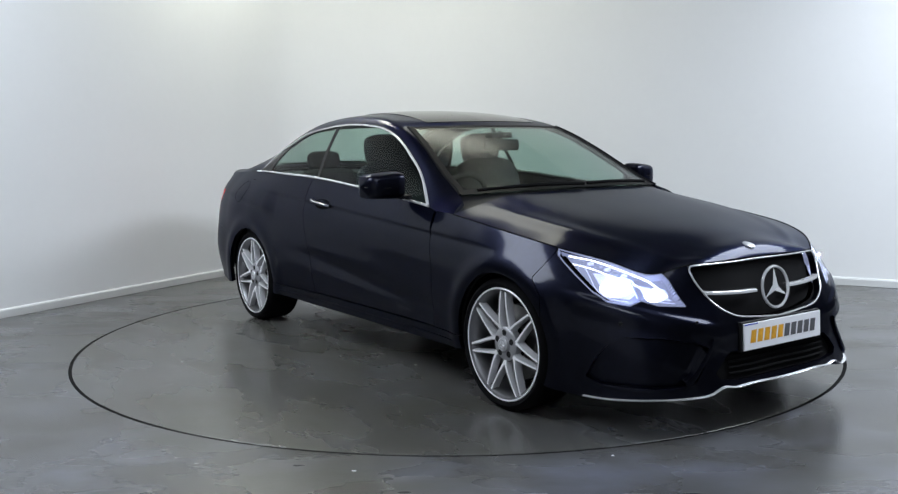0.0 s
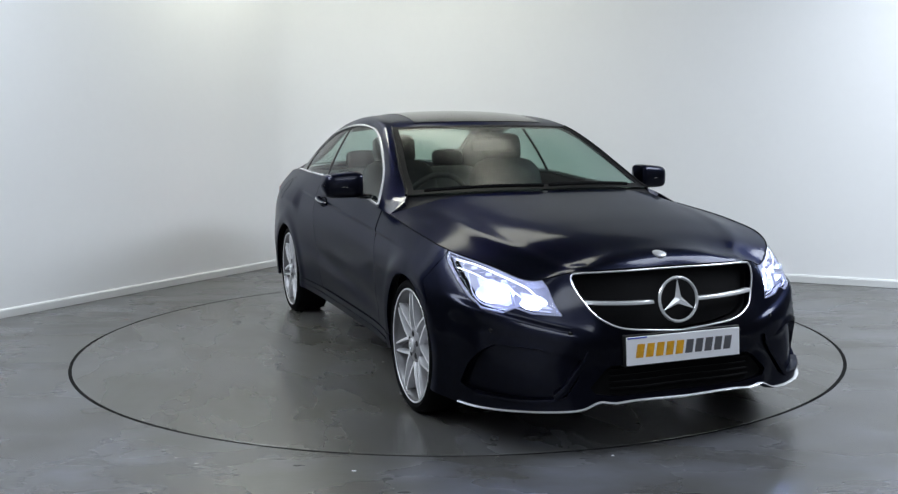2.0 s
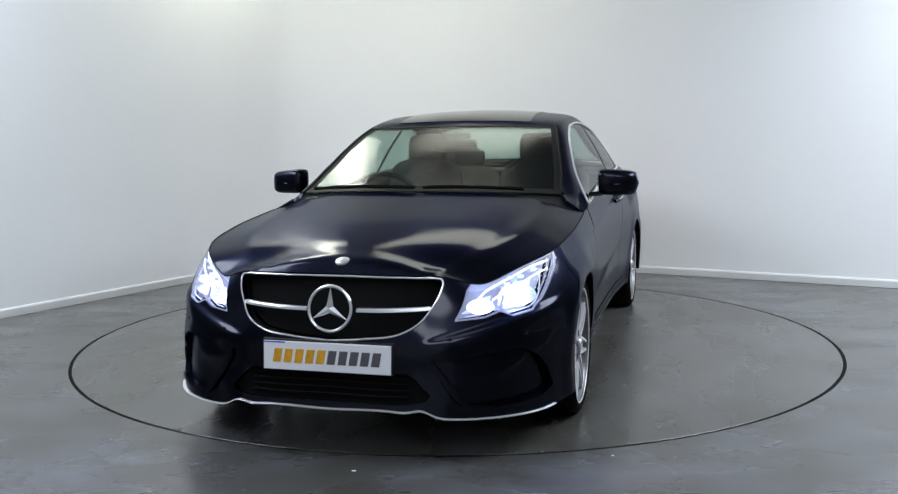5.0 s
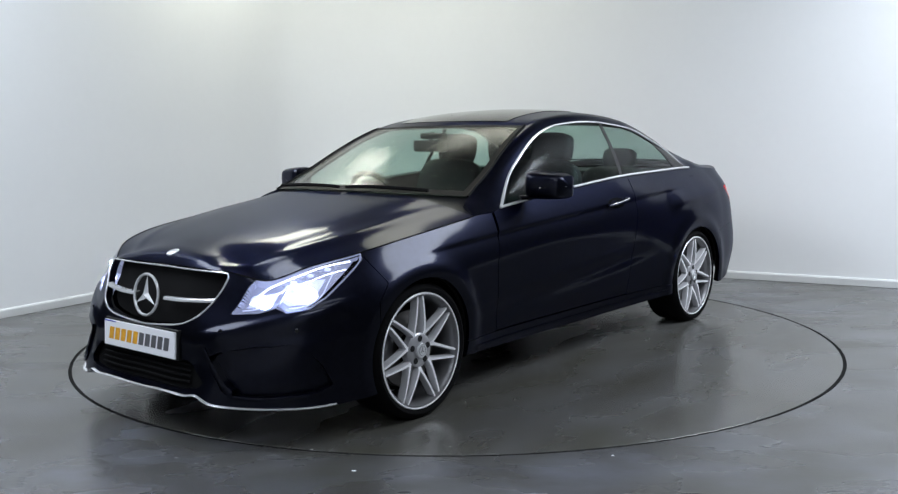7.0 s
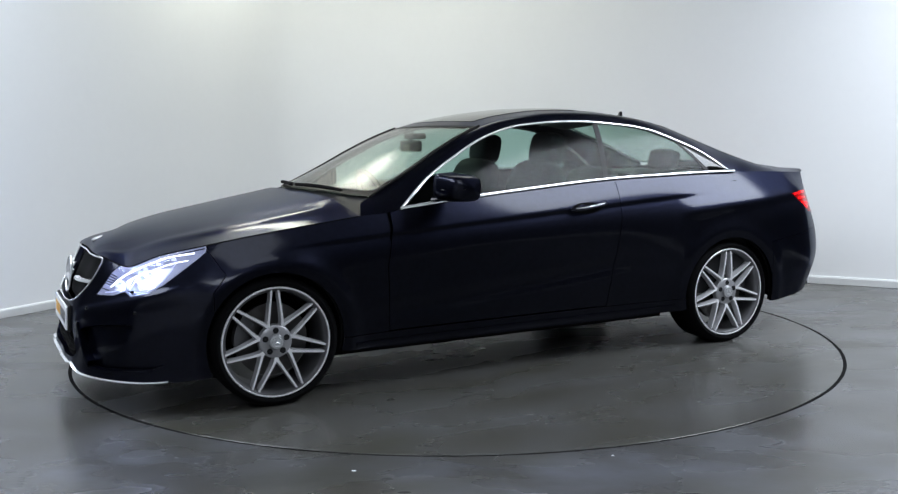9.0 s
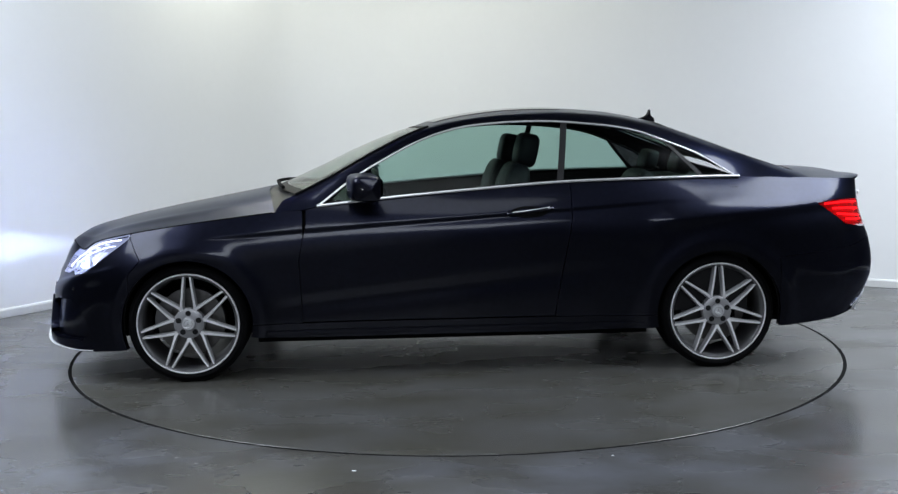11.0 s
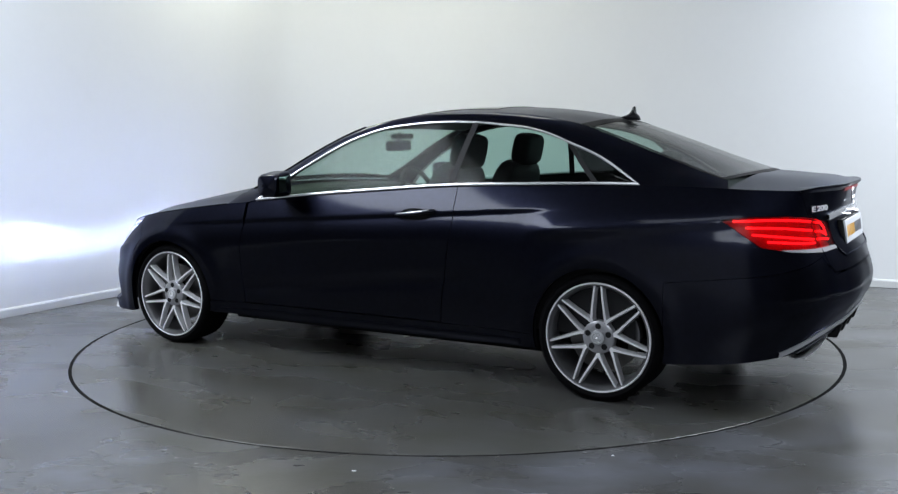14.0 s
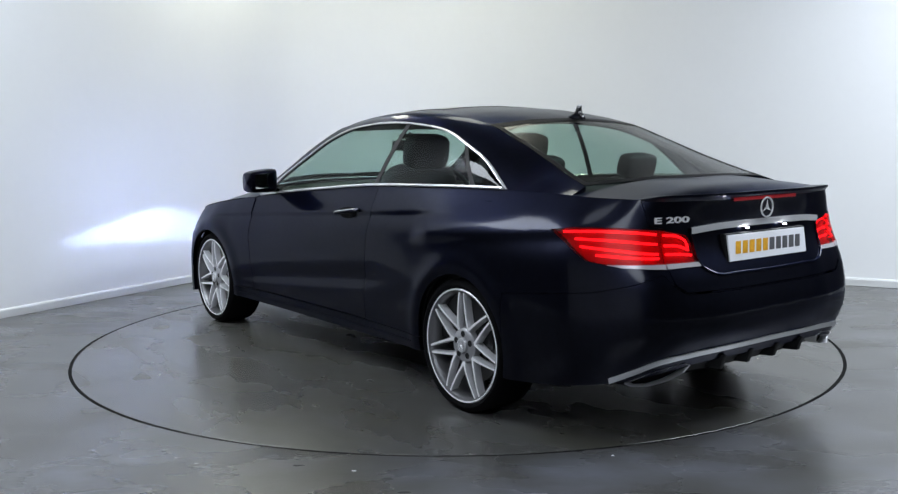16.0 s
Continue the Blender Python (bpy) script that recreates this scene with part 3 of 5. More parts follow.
RAIL_OUT = [tuple(skin(S_COWL, belt(S_COWL)))] + RAIL_OUT + [tuple(skin(s_x(-1.74), belt(s_x(-1.74)))), tuple(skin(S_DECK, belt(S_DECK)))]
RAIL_IN = [(0.90, 0.735, 0.915)] + RAIL_IN + [(-1.79, 0.59, 1.058), (-1.90, 0.612, 1.025)]

# ---------------------------------------------------------------- the car: panels
CAR_SHIFT = Vector((0.061, 0.101, 0))
car = new("car")
tagged(car, "dark navy metallic coupe with silver wheels and lit headlights", "car")


def on_car(name, bm, material_, label="", parent=None, **kw):
    """A part of the car, built in car space."""
    if parent is None:
        return part(name, bm, material_, car, label, at=CAR_SHIFT, **kw)
    return part(name, bm, material_, parent, label, **kw)


# outlines in the unrolled side view: arc length along the body, height
HEAD_LAMP = [(1.178, 0.80), (1.093, 0.82), (0.95, 0.78), (0.80, 0.74), (0.66, 0.69), (0.60, 0.64), (0.566, 0.58), (0.53, 0.533), (0.665, 0.54), (0.744, 0.56), (0.79, 0.542),
             (0.889, 0.558), (0.967, 0.597), (1.053, 0.657), (1.165, 0.735)]
TAIL_LAMP = [(4.785, 0.864), (4.89, 0.876), (5.094, 0.876), (5.318, 0.864), (5.45, 0.84), (5.482, 0.774), (5.496, 0.722), (5.318, 0.719), (5.107, 0.728), (4.969, 0.75), (4.87, 0.812)]
GRILLE = [(-0.3, 0.456), (0, 0.456), (0.145, 0.468), (0.309, 0.493), (0.38, 0.53), (0.434, 0.583), (0.485, 0.655), (0.492, 0.676), (0.482, 0.76), (-0.3, 0.76)]
SIDE_INTAKE = [(0.97, 0.25), (0.93, 0.33), (0.88, 0.385), (0.81, 0.42), (0.65, 0.412), (0.50, 0.385), (0.44, 0.362), (0.475, 0.29), (0.515, 0.232), (0.57, 0.212), (0.76, 0.218), (0.90, 0.222)]
LOW_INTAKE = [(-0.4, 0.225), (0.31, 0.225), (0.40, 0.238), (0.42, 0.26), (0.36, 0.32), (0.33, 0.338), (-0.4, 0.338)]

front_arch, rear_arch = arch(AXLE), arch(-AXLE)
NOSE_EDGE = [(-1, 0), (s_x(1.665), 0), (s_x(1.665), 0.56), (1.25, 0.634), (1.176, 0.74), (1.176, 0.9), (-1, 0.9)]
SILL_TOP = 0.292
DOOR = [(s_x(0.775), 1.1), (s_x(0.775), 0.80), (s_x(0.812), 0.62), (s_x(0.80), SILL_TOP), (s_x(-0.515), SILL_TOP), (s_x(-0.525), 0.38), (s_x(-0.60), 0.80), (s_x(-0.60), 0.96), (s_x(-0.555), 1.1)]
TAIL_EDGE = [(s_x(-1.70), 0.0), (s_x(-1.70), 0.585), (4.80, 0.612), (5.00, 0.63), (5.15, 0.66), (5.30, 0.70), (5.34, 0.655), (5.40, 0.617), (S_END + 1, 0.619), (S_END + 1, 0)]
BOOT_EDGE = [(5.20, 1.2), (5.20, 0.98), (5.25, 0.885), (5.33, 0.87), (5.33, 0.72), (5.35, 0.66), (5.405, 0.624), (S_END + 1, 0.626), (S_END + 1, 1.2)]
nose, door_f, tail, boot_f = poly(NOSE_EDGE), poly(DOOR), poly(TAIL_EDGE), poly(BOOT_EDGE)
lamp_f, tail_lamp_f, grille_f = both(poly(HEAD_LAMP), lambda s, z: z - belt(s) + 0.0005), poly(TAIL_LAMP), poly(GRILLE)
intake_f, low_f = poly(SIDE_INTAKE), poly(LOW_INTAKE)
wheels_out = both(no(front_arch), no(rear_arch))
sill_f = both(poly([(s_x(1.2), 0), (s_x(1.2), SILL_TOP - 0.004), (s_x(-1.2), SILL_TOP - 0.004), (s_x(-1.2), 0)]), wheels_out)
fender_f = both(no(nose), lambda s, z: s - s_x(0.79), no(door_f), no(lamp_f), no(front_arch), no(sill_f))
quarter_f = both(lambda s, z: s_x(-0.4) - s, no(door_f), no(rear_arch), no(tail), no(boot_f), no(tail_lamp_f), no(sill_f))


def build_body():
    liner = both(wheels_out, no(grille_f), no(intake_f), no(low_f), no(lamp_f), no(tail_lamp_f))
    on_car("inner_body", panel_mesh(liner, 0.0, -0.03, 0), SHADOW_BLACK)
    on_car("front_bumper", panel_mesh(both(nose, no(lamp_f), no(grille_f), no(intake_f), no(low_f), no(front_arch)), 0.0015, 0, 0.028, (1, -1), 2), PAINT,
           "navy front bumper with large air intakes")
    for side in (1, -1):
        on_car("front_wing", panel_mesh(fender_f, 0.002, 0, 0.02, (side,), 2), PAINT)
        on_car("door", panel_mesh(door_f, 0.0025, 0, 0.02, (side,), 2), PAINT)
        on_car("sill", panel_mesh(sill_f, 0.001, 0.004, 0.02, (side,)), PAINT)
        on_car("rear_quarter", panel_mesh(quarter_f, 0.0015, 0, 0.02, (side,), 2), PAINT)
    on_car("rear_bumper", panel_mesh(both(tail, no(rear_arch), no(tail_lamp_f)), 0.0008, 0, 0.02, (1, -1), 2), PAINT)
    on_car("boot_lid", panel_mesh(both(boot_f, no(tail_lamp_f)), 0.002, 0, 0.02), PAINT)

    # bonnet: patch between nose edge, wing crests and cowl
    n, m = 40, 34
    s_k = s_front(0.43)
    front = belt_curve(0, s_k, n)
    side = belt_curve(s_k, S_COWL, m)
    mid = catmull([(2.085, 0, 0.706), (2.05, 0, 0.738), (1.93, 0, 0.777), (1.62, 0, 0.846), (1.30, 0, 0.905), (1.03, 0, 0.957)], m)
    mid[0] = front[0]
    rear = catmull([mid[-1], (1.028, 0.06, 0.957), (1.015, 0.28, 0.953), (0.985, 0.52, 0.938), tuple(side[-1])], n)
    global HOOD_REAR
    HOOD_REAR = rear
    g = coons(front, rear, mid, side, True)
    u, v = np.linspace(0, 1, n)[:, None], np.linspace(0, 1, m)[None]
    # two long ridges that run to the lamps, and a crisp shoulder
    swell = 0.007 * np.exp(-((u - 0.80) / 0.055) ** 2) * np.sin(np.pi * np.clip(v, 0, 1)) ** 0.7
    g[..., 2] += swell
    bm = bmesh.new()
    grid_faces(bm, g)
    grid_faces(bm, flip(g)[::-1])
    bmesh.ops.remove_doubles(bm, verts=bm.verts[:], dist=0.0005)
    bmesh.ops.recalc_face_normals(bm, faces=bm.faces[:])
    if sum(f.normal.z for f in bm.faces) < 0:
        bmesh.ops.reverse_faces(bm, faces=bm.faces[:])
    turn_in(bm, 0.015)
    on_car("bonnet", bm, PAINT, "navy bonnet with two soft ridges")

    # black line laid along the shut gap to paint its shade
    for side in (1, -1):
        bm = bmesh.new()
        pts = belt_curve(s_k + 0.02, S_COWL - 0.01, 40) + np.array([0, 0, 0.0008])
        tube(bm, pts if side > 0 else flip(pts), 0.0030, 6)
        on_car("bonnet_gap_line", bm, SHADOW_BLACK, "black line drawn for the dark gap along the bonnet's edge")

    # boot deck
    k0, k1 = S_DECK, s_rear(0.5)
    side = belt_curve(k0, k1, 24)
    rear = belt_curve(k1, S_END, n)[::-1]
    mid = catmull([(-1.96, 0, 1.045), (-2.10, 0, 1.036), (-2.26, 0, 1.018), tuple(rear[0])], 24)
    front = catmull([mid[0], (-1.95, 0.3, 1.042), tuple(side[0])], n)
    g = coons(front, rear, mid, side, True)
    bm = bmesh.new()
    grid_faces(bm, g)
    grid_faces(bm, flip(g)[::-1])
    bmesh.ops.remove_doubles(bm, verts=bm.verts[:], dist=0.0005)
    bmesh.ops.recalc_face_normals(bm, faces=bm.faces[:])
    if sum(f.normal.z for f in bm.faces) < 0:
        bmesh.ops.reverse_faces(bm, faces=bm.faces[:])
    on_car("boot_deck", bm, PAINT)


def build_greenhouse():
    n = 140
    out, inn = np.array(RAIL_OUT), np.array(RAIL_IN)
    d = np.r_[0, np.cumsum(np.linalg.norm(np.diff(out, axis=0), axis=1))]
    u = np.linspace(0, d[-1], n)
    O, I = at_knots(d, out, u), at_knots(d, inn, u)
    w = np.linspace(0, 1, 9)[None, :, None]
    for side in (1, -1):
        g = O[:, None] * (1 - w) + I[:, None] * w
        arc = np.sin(np.pi * w[..., 0])
        ends = np.minimum(1, np.minimum(np.arange(n), n - 1 - np.arange(n)) / 12)[:, None]
        g[..., 1] += 0.006 * arc * ends
        g[..., 2] += 0.010 * arc * ends
        if side < 0:
            g = flip(g)
        bm = bmesh.new()
        grid_faces(bm, g)
        bmesh.ops.recalc_face_normals(bm, faces=bm.faces[:])
        if sum(f.normal.y * side for f in bm.faces) < 0:
            bmesh.ops.reverse_faces(bm, faces=bm.faces[:])
        turn_in(bm, 0.02)
        on_car("roof_rail", bm, PAINT)

    def index(x):
        return int(np.argmin(np.abs(I[:, 0] - x)))
    cowl, head, rear_top = index(0.83), index(0.13), index(-1.14)
    base = index(-1.89)

    def crown(corner, mid, bend=0.75):
        c, mm = np.array(corner), np.array(mid)
        q = np.array([c[0] * (1 - bend) + mm[0] * bend, c[1] * 0.5, c[2] * (1 - bend) + mm[2] * bend])
        half = catmull([tuple(c), tuple(q), tuple(mm)], 21)
        return np.concatenate([half, flip(half)[-2::-1]])

    header = crown(I[head], (0.19, 0, 1.299))
    back = crown(I[rear_top], (-1.17, 0, 1.322))
    bottom = crown(I[cowl], (0.995, 0, 0.963))
    global SCREEN_BASE
    SCREEN_BASE = bottom
    sill_r = crown(I[base], (-1.955, 0, 1.045))

    def seg(a, b, k=30):
        return catmull(I[a:b + 1:2] if (b - a) % 2 == 0 else np.vstack([I[a:b:2], I[b]]), k)

    def patch(name, c0, c1, edge, material_, label="", bulge=(0, 0, 0), thick=0.005):
        g = coons(c0, c1, edge, flip(edge))
        k, m = g.shape[:2]
        b = np.sin(np.pi * np.linspace(0, 1, k))[:, None] ** 0.8 * np.sin(np.pi * np.linspace(0, 1, m))[None] ** 0.8
        g = g + b[..., None] * np.array(bulge)
        bm = bmesh.new()
        grid_faces(bm, g)
        bmesh.ops.recalc_face_normals(bm, faces=bm.faces[:])
        if sum(f.normal.z for f in bm.faces) < 0:
            bmesh.ops.reverse_faces(bm, faces=bm.faces[:])
        if thick:
            turn_in(bm, thick)
        return on_car(name, bm, material_, label), g

    def frit(glass, g, sides, low, high, lift):
        """Black enamel band round the edge of a pane."""
        k, m = g.shape[:2]
        bm = bmesh.new()
        v = [[bm.verts.new(g[i, j] + np.array(lift)) for j in range(m)] for i in range(k)]
        for i in range(k - 1):
            for j in range(m - 1):
                if i < sides or i >= k - 1 - sides or j < low or j >= m - 1 - high:
                    bm.faces.new((v[i][j], v[i + 1][j], v[i + 1][j + 1], v[i][j + 1]))
        bmesh.ops.delete(bm, geom=[w for w in bm.verts if not w.link_faces], context="VERTS")
        bmesh.ops.recalc_face_normals(bm, faces=bm.faces[:])
        face_up(bm)
        part("enamel_band", bm, FRIT, glass, "black enamel band round the glass")

    def face_up(bm):
        if sum(f.normal.z for f in bm.faces) < 0:
            bmesh.ops.reverse_faces(bm, faces=bm.faces[:])

    screen, g = patch("windscreen", bottom, header, seg(cowl, head), SCREEN, "clear curved windscreen", (0.004, 0, 0.002))
    frit(screen, g, 1, 2, 1, (0.0012, 0, 0.0012))
    for side in (1, -1):
        bm = bmesh.new()
        pts = I[cowl:head + 1] + np.array([0.003, 0.004, 0.002])
        tube(bm, pts if side > 0 else flip(pts), 0.0065, 8)
        on_car("pillar_seal", bm, FRIT, "black seal beside the windscreen")
    roof, g = patch("roof", header, back, seg(head, rear_top, 40), PAINT, "navy roof", (0, 0, 0.012), 0.012)
    rear_glass, rear_g = patch("rear_window", back, sill_r, seg(rear_top, base), SCREEN, "tinted curved rear window", (-0.004, 0, 0.004))
    frit(rear_glass, rear_g, 1, 2, 1, (-0.0010, 0, 0.0014))
    # black glass panel let into the roof
    sub = g[5:-5, 2:24]
    bm = bmesh.new()
    grid_faces(bm, sub + np.array([0, 0, 0.003]))
    bmesh.ops.recalc_face_normals(bm, faces=bm.faces[:])
    if sum(f.normal.z for f in bm.faces) < 0:
        bmesh.ops.reverse_faces(bm, faces=bm.faces[:])
    turn_in(bm, 0.006)
    part("sunroof", bm, GLOSS_BLACK, roof, "black glass sunroof panel")
    # headliner under the roof
    bm = bmesh.new()
    grid_faces(bm, g[1:-1, 1:-1] - np.array([0, 0, 0.03]))
    on_car("headliner", bm, HEADLINER)

    # side glazing between the belt and the rail
    up = np.array(RAIL_OUT[1:13])
    order = np.argsort(up[:, 0])
    xu = up[order]

    def upper(x):
        return at_knots(xu[:, 0], xu, np.asarray(x, float))

    def lower(x):
        s = np.array([s_x(q) for q in np.ravel(x)])
        return skin(s, belt(s))

    def glazing(name, x_low0, x_low1, x_up0, x_up1, material_, side, label="", inset=0.008, k=40):
        xl, xh = np.linspace(x_low0, x_low1, k), np.linspace(x_up0, x_up1, k)
        a, b = lower(xl), upper(xh)
        t = np.linspace(0, 1, 9)[None, :, None]
        q = a[:, None] * (1 - t) + b[:, None] * t
        q[..., 1] += 0.012 * np.sin(np.pi * t[..., 0]) - inset
        if side < 0:
            q = flip(q)
        bm = bmesh.new()
        grid_faces(bm, q)
        bmesh.ops.recalc_face_normals(bm, faces=bm.faces[:])
        if sum(f.normal.y * side for f in bm.faces) < 0:
            bmesh.ops.reverse_faces(bm, faces=bm.faces[:])
        turn_in(bm, 0.004)
        return on_car(name, bm, material_, label)

    for side in (1, -1):
        glazing("door_window", 0.70, -0.535, 0.70, -0.59, GLASS, side, "tinted door window")
        glazing("rear_side_window", -0.560, -1.315, -0.615, -1.125, GLASS, side, "tinted rear side window")
        glazing("quarter_window", -1.335, -1.52, -1.145, -1.52, DARK_GLASS, side, "dark tinted quarter window", 0.006)
        glazing("quarter_pillar", -1.305, -1.338, -1.115, -1.148, BLACK, side, "", 0.005, 6)
        glazing("b_pillar", -0.53, -0.565, -0.585, -0.62, BLACK, side, "", 0.006, 6)
        # bright trim: an arch over the windows and a rail along the belt
        xs = np.linspace(0.715, -1.522, 90)
        bm = bmesh.new()
        pts = upper(xs) + np.array([0, 0.003, -0.006])
        tube(bm, pts if side > 0 else flip(pts), 0.0088, 8, 0.7)
        on_car("window_trim", bm, CHROME, "bright chrome window surround")
        xs = np.linspace(0.715, -1.522, 80)
        pts = lower(xs) + np.array([0, 0.004, 0.006])
        bm = bmesh.new()
        tube(bm, pts if side > 0 else flip(pts), 0.0095, 8, 0.8)
        on_car("waist_trim", bm, CHROME, "bright chrome waist strip")


# ---------------------------------------------------------------- wheels
def star_emblem(r, depth, ring):
    """A ring with three tapering arms, facing +x."""
    bm = bmesh.new()
    tube(bm, [(0, r * math.cos(a), r * math.sin(a)) for a in np.linspace(0, math.tau, 49)[:-1]], ring, 8, 1.0, (1, 0, 0), True)
    for k in range(3):
        a = math.pi / 2 + k * math.tau / 3
        d, n = Vector((0, math.cos(a), math.sin(a))), Vector((0, -math.sin(a), math.cos(a)))
        tip = bm.verts.new(d * (r - ring * 0.3))
        crest = bm.verts.new(Vector((depth, 0, 0)))
        b1, b2 = bm.verts.new(d * r * 0.20 * 0.5 + n * r * 0.17), bm.verts.new(d * r * 0.20 * 0.5 - n * r * 0.17)
        back = bm.verts.new(Vector((-depth * 0.6, 0, 0)))
        for q in ((tip, b1, crest), (crest, b2, tip), (tip, back, b1), (tip, b2, back)):
            bm.faces.new(q)
    bmesh.ops.recalc_face_normals(bm, faces=bm.faces[:])
    return bm


def build_wheel(x, side, spin, face=0.872):
    r = 0.2575
    bm = bmesh.new()
    # rim barrel and outer flange; the outer face looks along +y
    lathe(bm, [(r - 0.032, -0.20), (r - 0.028, -0.10), (r - 0.024, -0.02), (r - 0.014, -0.006), (r - 0.012, 0.0), (r - 0.004, 0.003), (r + 0.001, 0.0), (r + 0.002, -0.008)], 72)
    bmesh.ops.recalc_face_normals(bm, faces=bm.faces[:])
    for f in bm.faces:
        f.normal_flip() if f.calc_center_median().dot(Vector((f.normal.x, 0, f.normal.z))) > 0 and f.calc_center_median().y < -0.004 else None
    base = pose(x, 0, 0) @ Matrix.Translation((CAR_SHIFT.x, CAR_SHIFT.y + side * face, HUB_Z))
    turn = base @ (Matrix.Identity(4) if side > 0 else pose(0, 0, 0, 0, 0, 180))
    wheel = part("wheel", bm, ALLOY_DARK, car, "silver alloy wheel with seven twin spokes", at=turn)
    bm = bmesh.new()
    lathe(bm, [(r - 0.017, -0.012), (r - 0.010, -0.003), (r - 0.006, 0.003), (r - 0.001, 0.004), (r + 0.0022, 0.001), (r + 0.003, -0.006)], 72)
    bmesh.ops.recalc_face_normals(bm, faces=bm.faces[:])
    part("rim_flange", bm, ALLOY, wheel, "bright outer rim")
    bm = bmesh.new()
    T = TYRE_R
    lathe(bm, [(r - 0.03, -0.215), (r + 0.012, -0.225), (T - 0.012, -0.215), (T - 0.001, -0.195), (T, -0.15), (T, -0.06), (T - 0.001, -0.018), (T - 0.010, 0.001), (r + 0.020, 0.010),
               (r + 0.006, 0.006), (r + 0.001, -0.004), (r - 0.006, -0.01)], 96)
    bmesh.ops.recalc_face_normals(bm, faces=bm.faces[:])
    part("tyre", bm, RUBBER, wheel, "low-profile black tyre")
    # spokes: seven pairs, each a tapering beam with a bright machined ridge
    for k in range(7):
        a = radians(spin + k * 360 / 7)
        bm = bmesh.new()
        for d in (-1, 1):
            stations = [(0.058, 0.029, 0.013, -0.020), (0.085, 0.034, 0.0115, -0.012), (0.12, 0.0305, 0.0095, -0.007), (0.17, 0.0245, 0.0085, -0.004), (0.22, 0.019, 0.0083, -0.004), (r - 0.008, 0.0155, 0.0083, -0.007)]
            rings = []
            for rad, off, half, front in stations:
                c = d * off
                prof = [(c - half, front - 0.036), (c - half * 0.92, front - 0.012), (c - half * 0.55, front), (c + half * 0.55, front), (c + half * 0.92, front - 0.012), (c + half, front - 0.036)]
                rings.append([bm.verts.new((rad * math.cos(a) - q * math.sin(a), y, rad * math.sin(a) + q * math.cos(a))) for q, y in prof])
            for p, q in zip(rings, rings[1:]):
                for i in range(5):
                    bm.faces.new((p[i], p[i + 1], q[i + 1], q[i])).material_index = 0 if i == 2 else 1
            bm.faces.new(rings[-1])
        bmesh.ops.recalc_face_normals(bm, faces=bm.faces[:])
        if sum(f.normal.y for f in bm.faces) < 0:
            bmesh.ops.reverse_faces(bm, faces=bm.faces[:])
        part("spoke", bm, ALLOY, wheel, angle=25).data.materials.append(ALLOY_GREY)
    bm = bmesh.new()
    lathe(bm, [(0.080, -0.05), (0.078, -0.020), (0.070, -0.013), (0.037, -0.012), (0.036, -0.006), (0.033, -0.003), (0.0005, -0.003)], 48)
    bmesh.ops.recalc_face_normals(bm, faces=bm.faces[:])
    part("hub", bm, HUB_GREY, wheel)
    bm = bmesh.new()
    lathe(bm, [(0.0325, -0.0028), (0.031, 0.0), (0.0005, 0.001)], 32)
    bmesh.ops.recalc_face_normals(bm, faces=bm.faces[:])
    cap = part("hub_cap", bm, SATIN, wheel, "small grey hub cap")
    bm = star_emblem(0.021, 0.003, 0.0016)
    bmesh.ops.transform(bm, matrix=Matrix.Translation((0, 0.0025, 0)) @ pose(0, 0, 0, 0, 0, 90), verts=bm.verts[:])
    part("cap_emblem", bm, CHROME, cap, "small chrome ring with three arms", angle=20)
    # black discs on the hub, painted for the shade in the bolt holes
    for k in range(5):
        a = radians(90 + 72 * k)
        bm = bmesh.new()
        lathe(bm, [(0.0145, -0.0118), (0.0135, -0.0102), (0.008, -0.0106), (0.0003, -0.0106)], 16)
        bmesh.ops.transform(bm, matrix=Matrix.Translation((0.053 * math.cos(a), 0, 0.053 * math.sin(a))), verts=bm.verts[:])
        bmesh.ops.recalc_face_normals(bm, faces=bm.faces[:])
        part("bolt_hole_shade", bm, BLACK, wheel)
    bm = bmesh.new()
    lathe(bm, [(0.07, -0.085), (0.172, -0.085), (0.174, -0.09), (0.174, -0.11), (0.07, -0.11)], 48)
    bmesh.ops.recalc_face_normals(bm, faces=bm.faces[:])
    part("brake_disc", bm, STEEL, wheel)
    bm = bmesh.new()
    a0 = radians(20 if x > 0 else 160)
    for i in range(1):
        seg = [a0 + radians(q) for q in np.linspace(-24, 24, 8)]
        ring = [[bm.verts.new((rad * math.cos(q), y, rad * math.sin(q))) for rad, y in ((0.115, -0.12), (0.115, -0.072), (0.150, -0.064), (0.182, -0.072), (0.182, -0.12))] for q in seg]
        for p, q in zip(ring, ring[1:]):
            for j in range(4):
                bm.faces.new((p[j], p[j + 1], q[j + 1], q[j]))
        bm.faces.new(ring[0])
        bm.faces.new(ring[-1])
    bmesh.ops.recalc_face_normals(bm, faces=bm.faces[:])
    part("brake_caliper", bm, ALLOY_DARK, wheel)
    # dark wheel house
    bm = bmesh.new()
    pts = [(math.cos(q) * 0.36, math.sin(q) * 0.36) for q in np.linspace(radians(-9), radians(189), 25)]
    ring = [[bm.verts.new((x + px, side * y, HUB_Z + pz)) for px, pz in pts] for y in (0.84, 0.56)]
    for i in range(len(pts) - 1):
        bm.faces.new((ring[0][i], ring[0][i + 1], ring[1][i + 1], ring[1][i]))
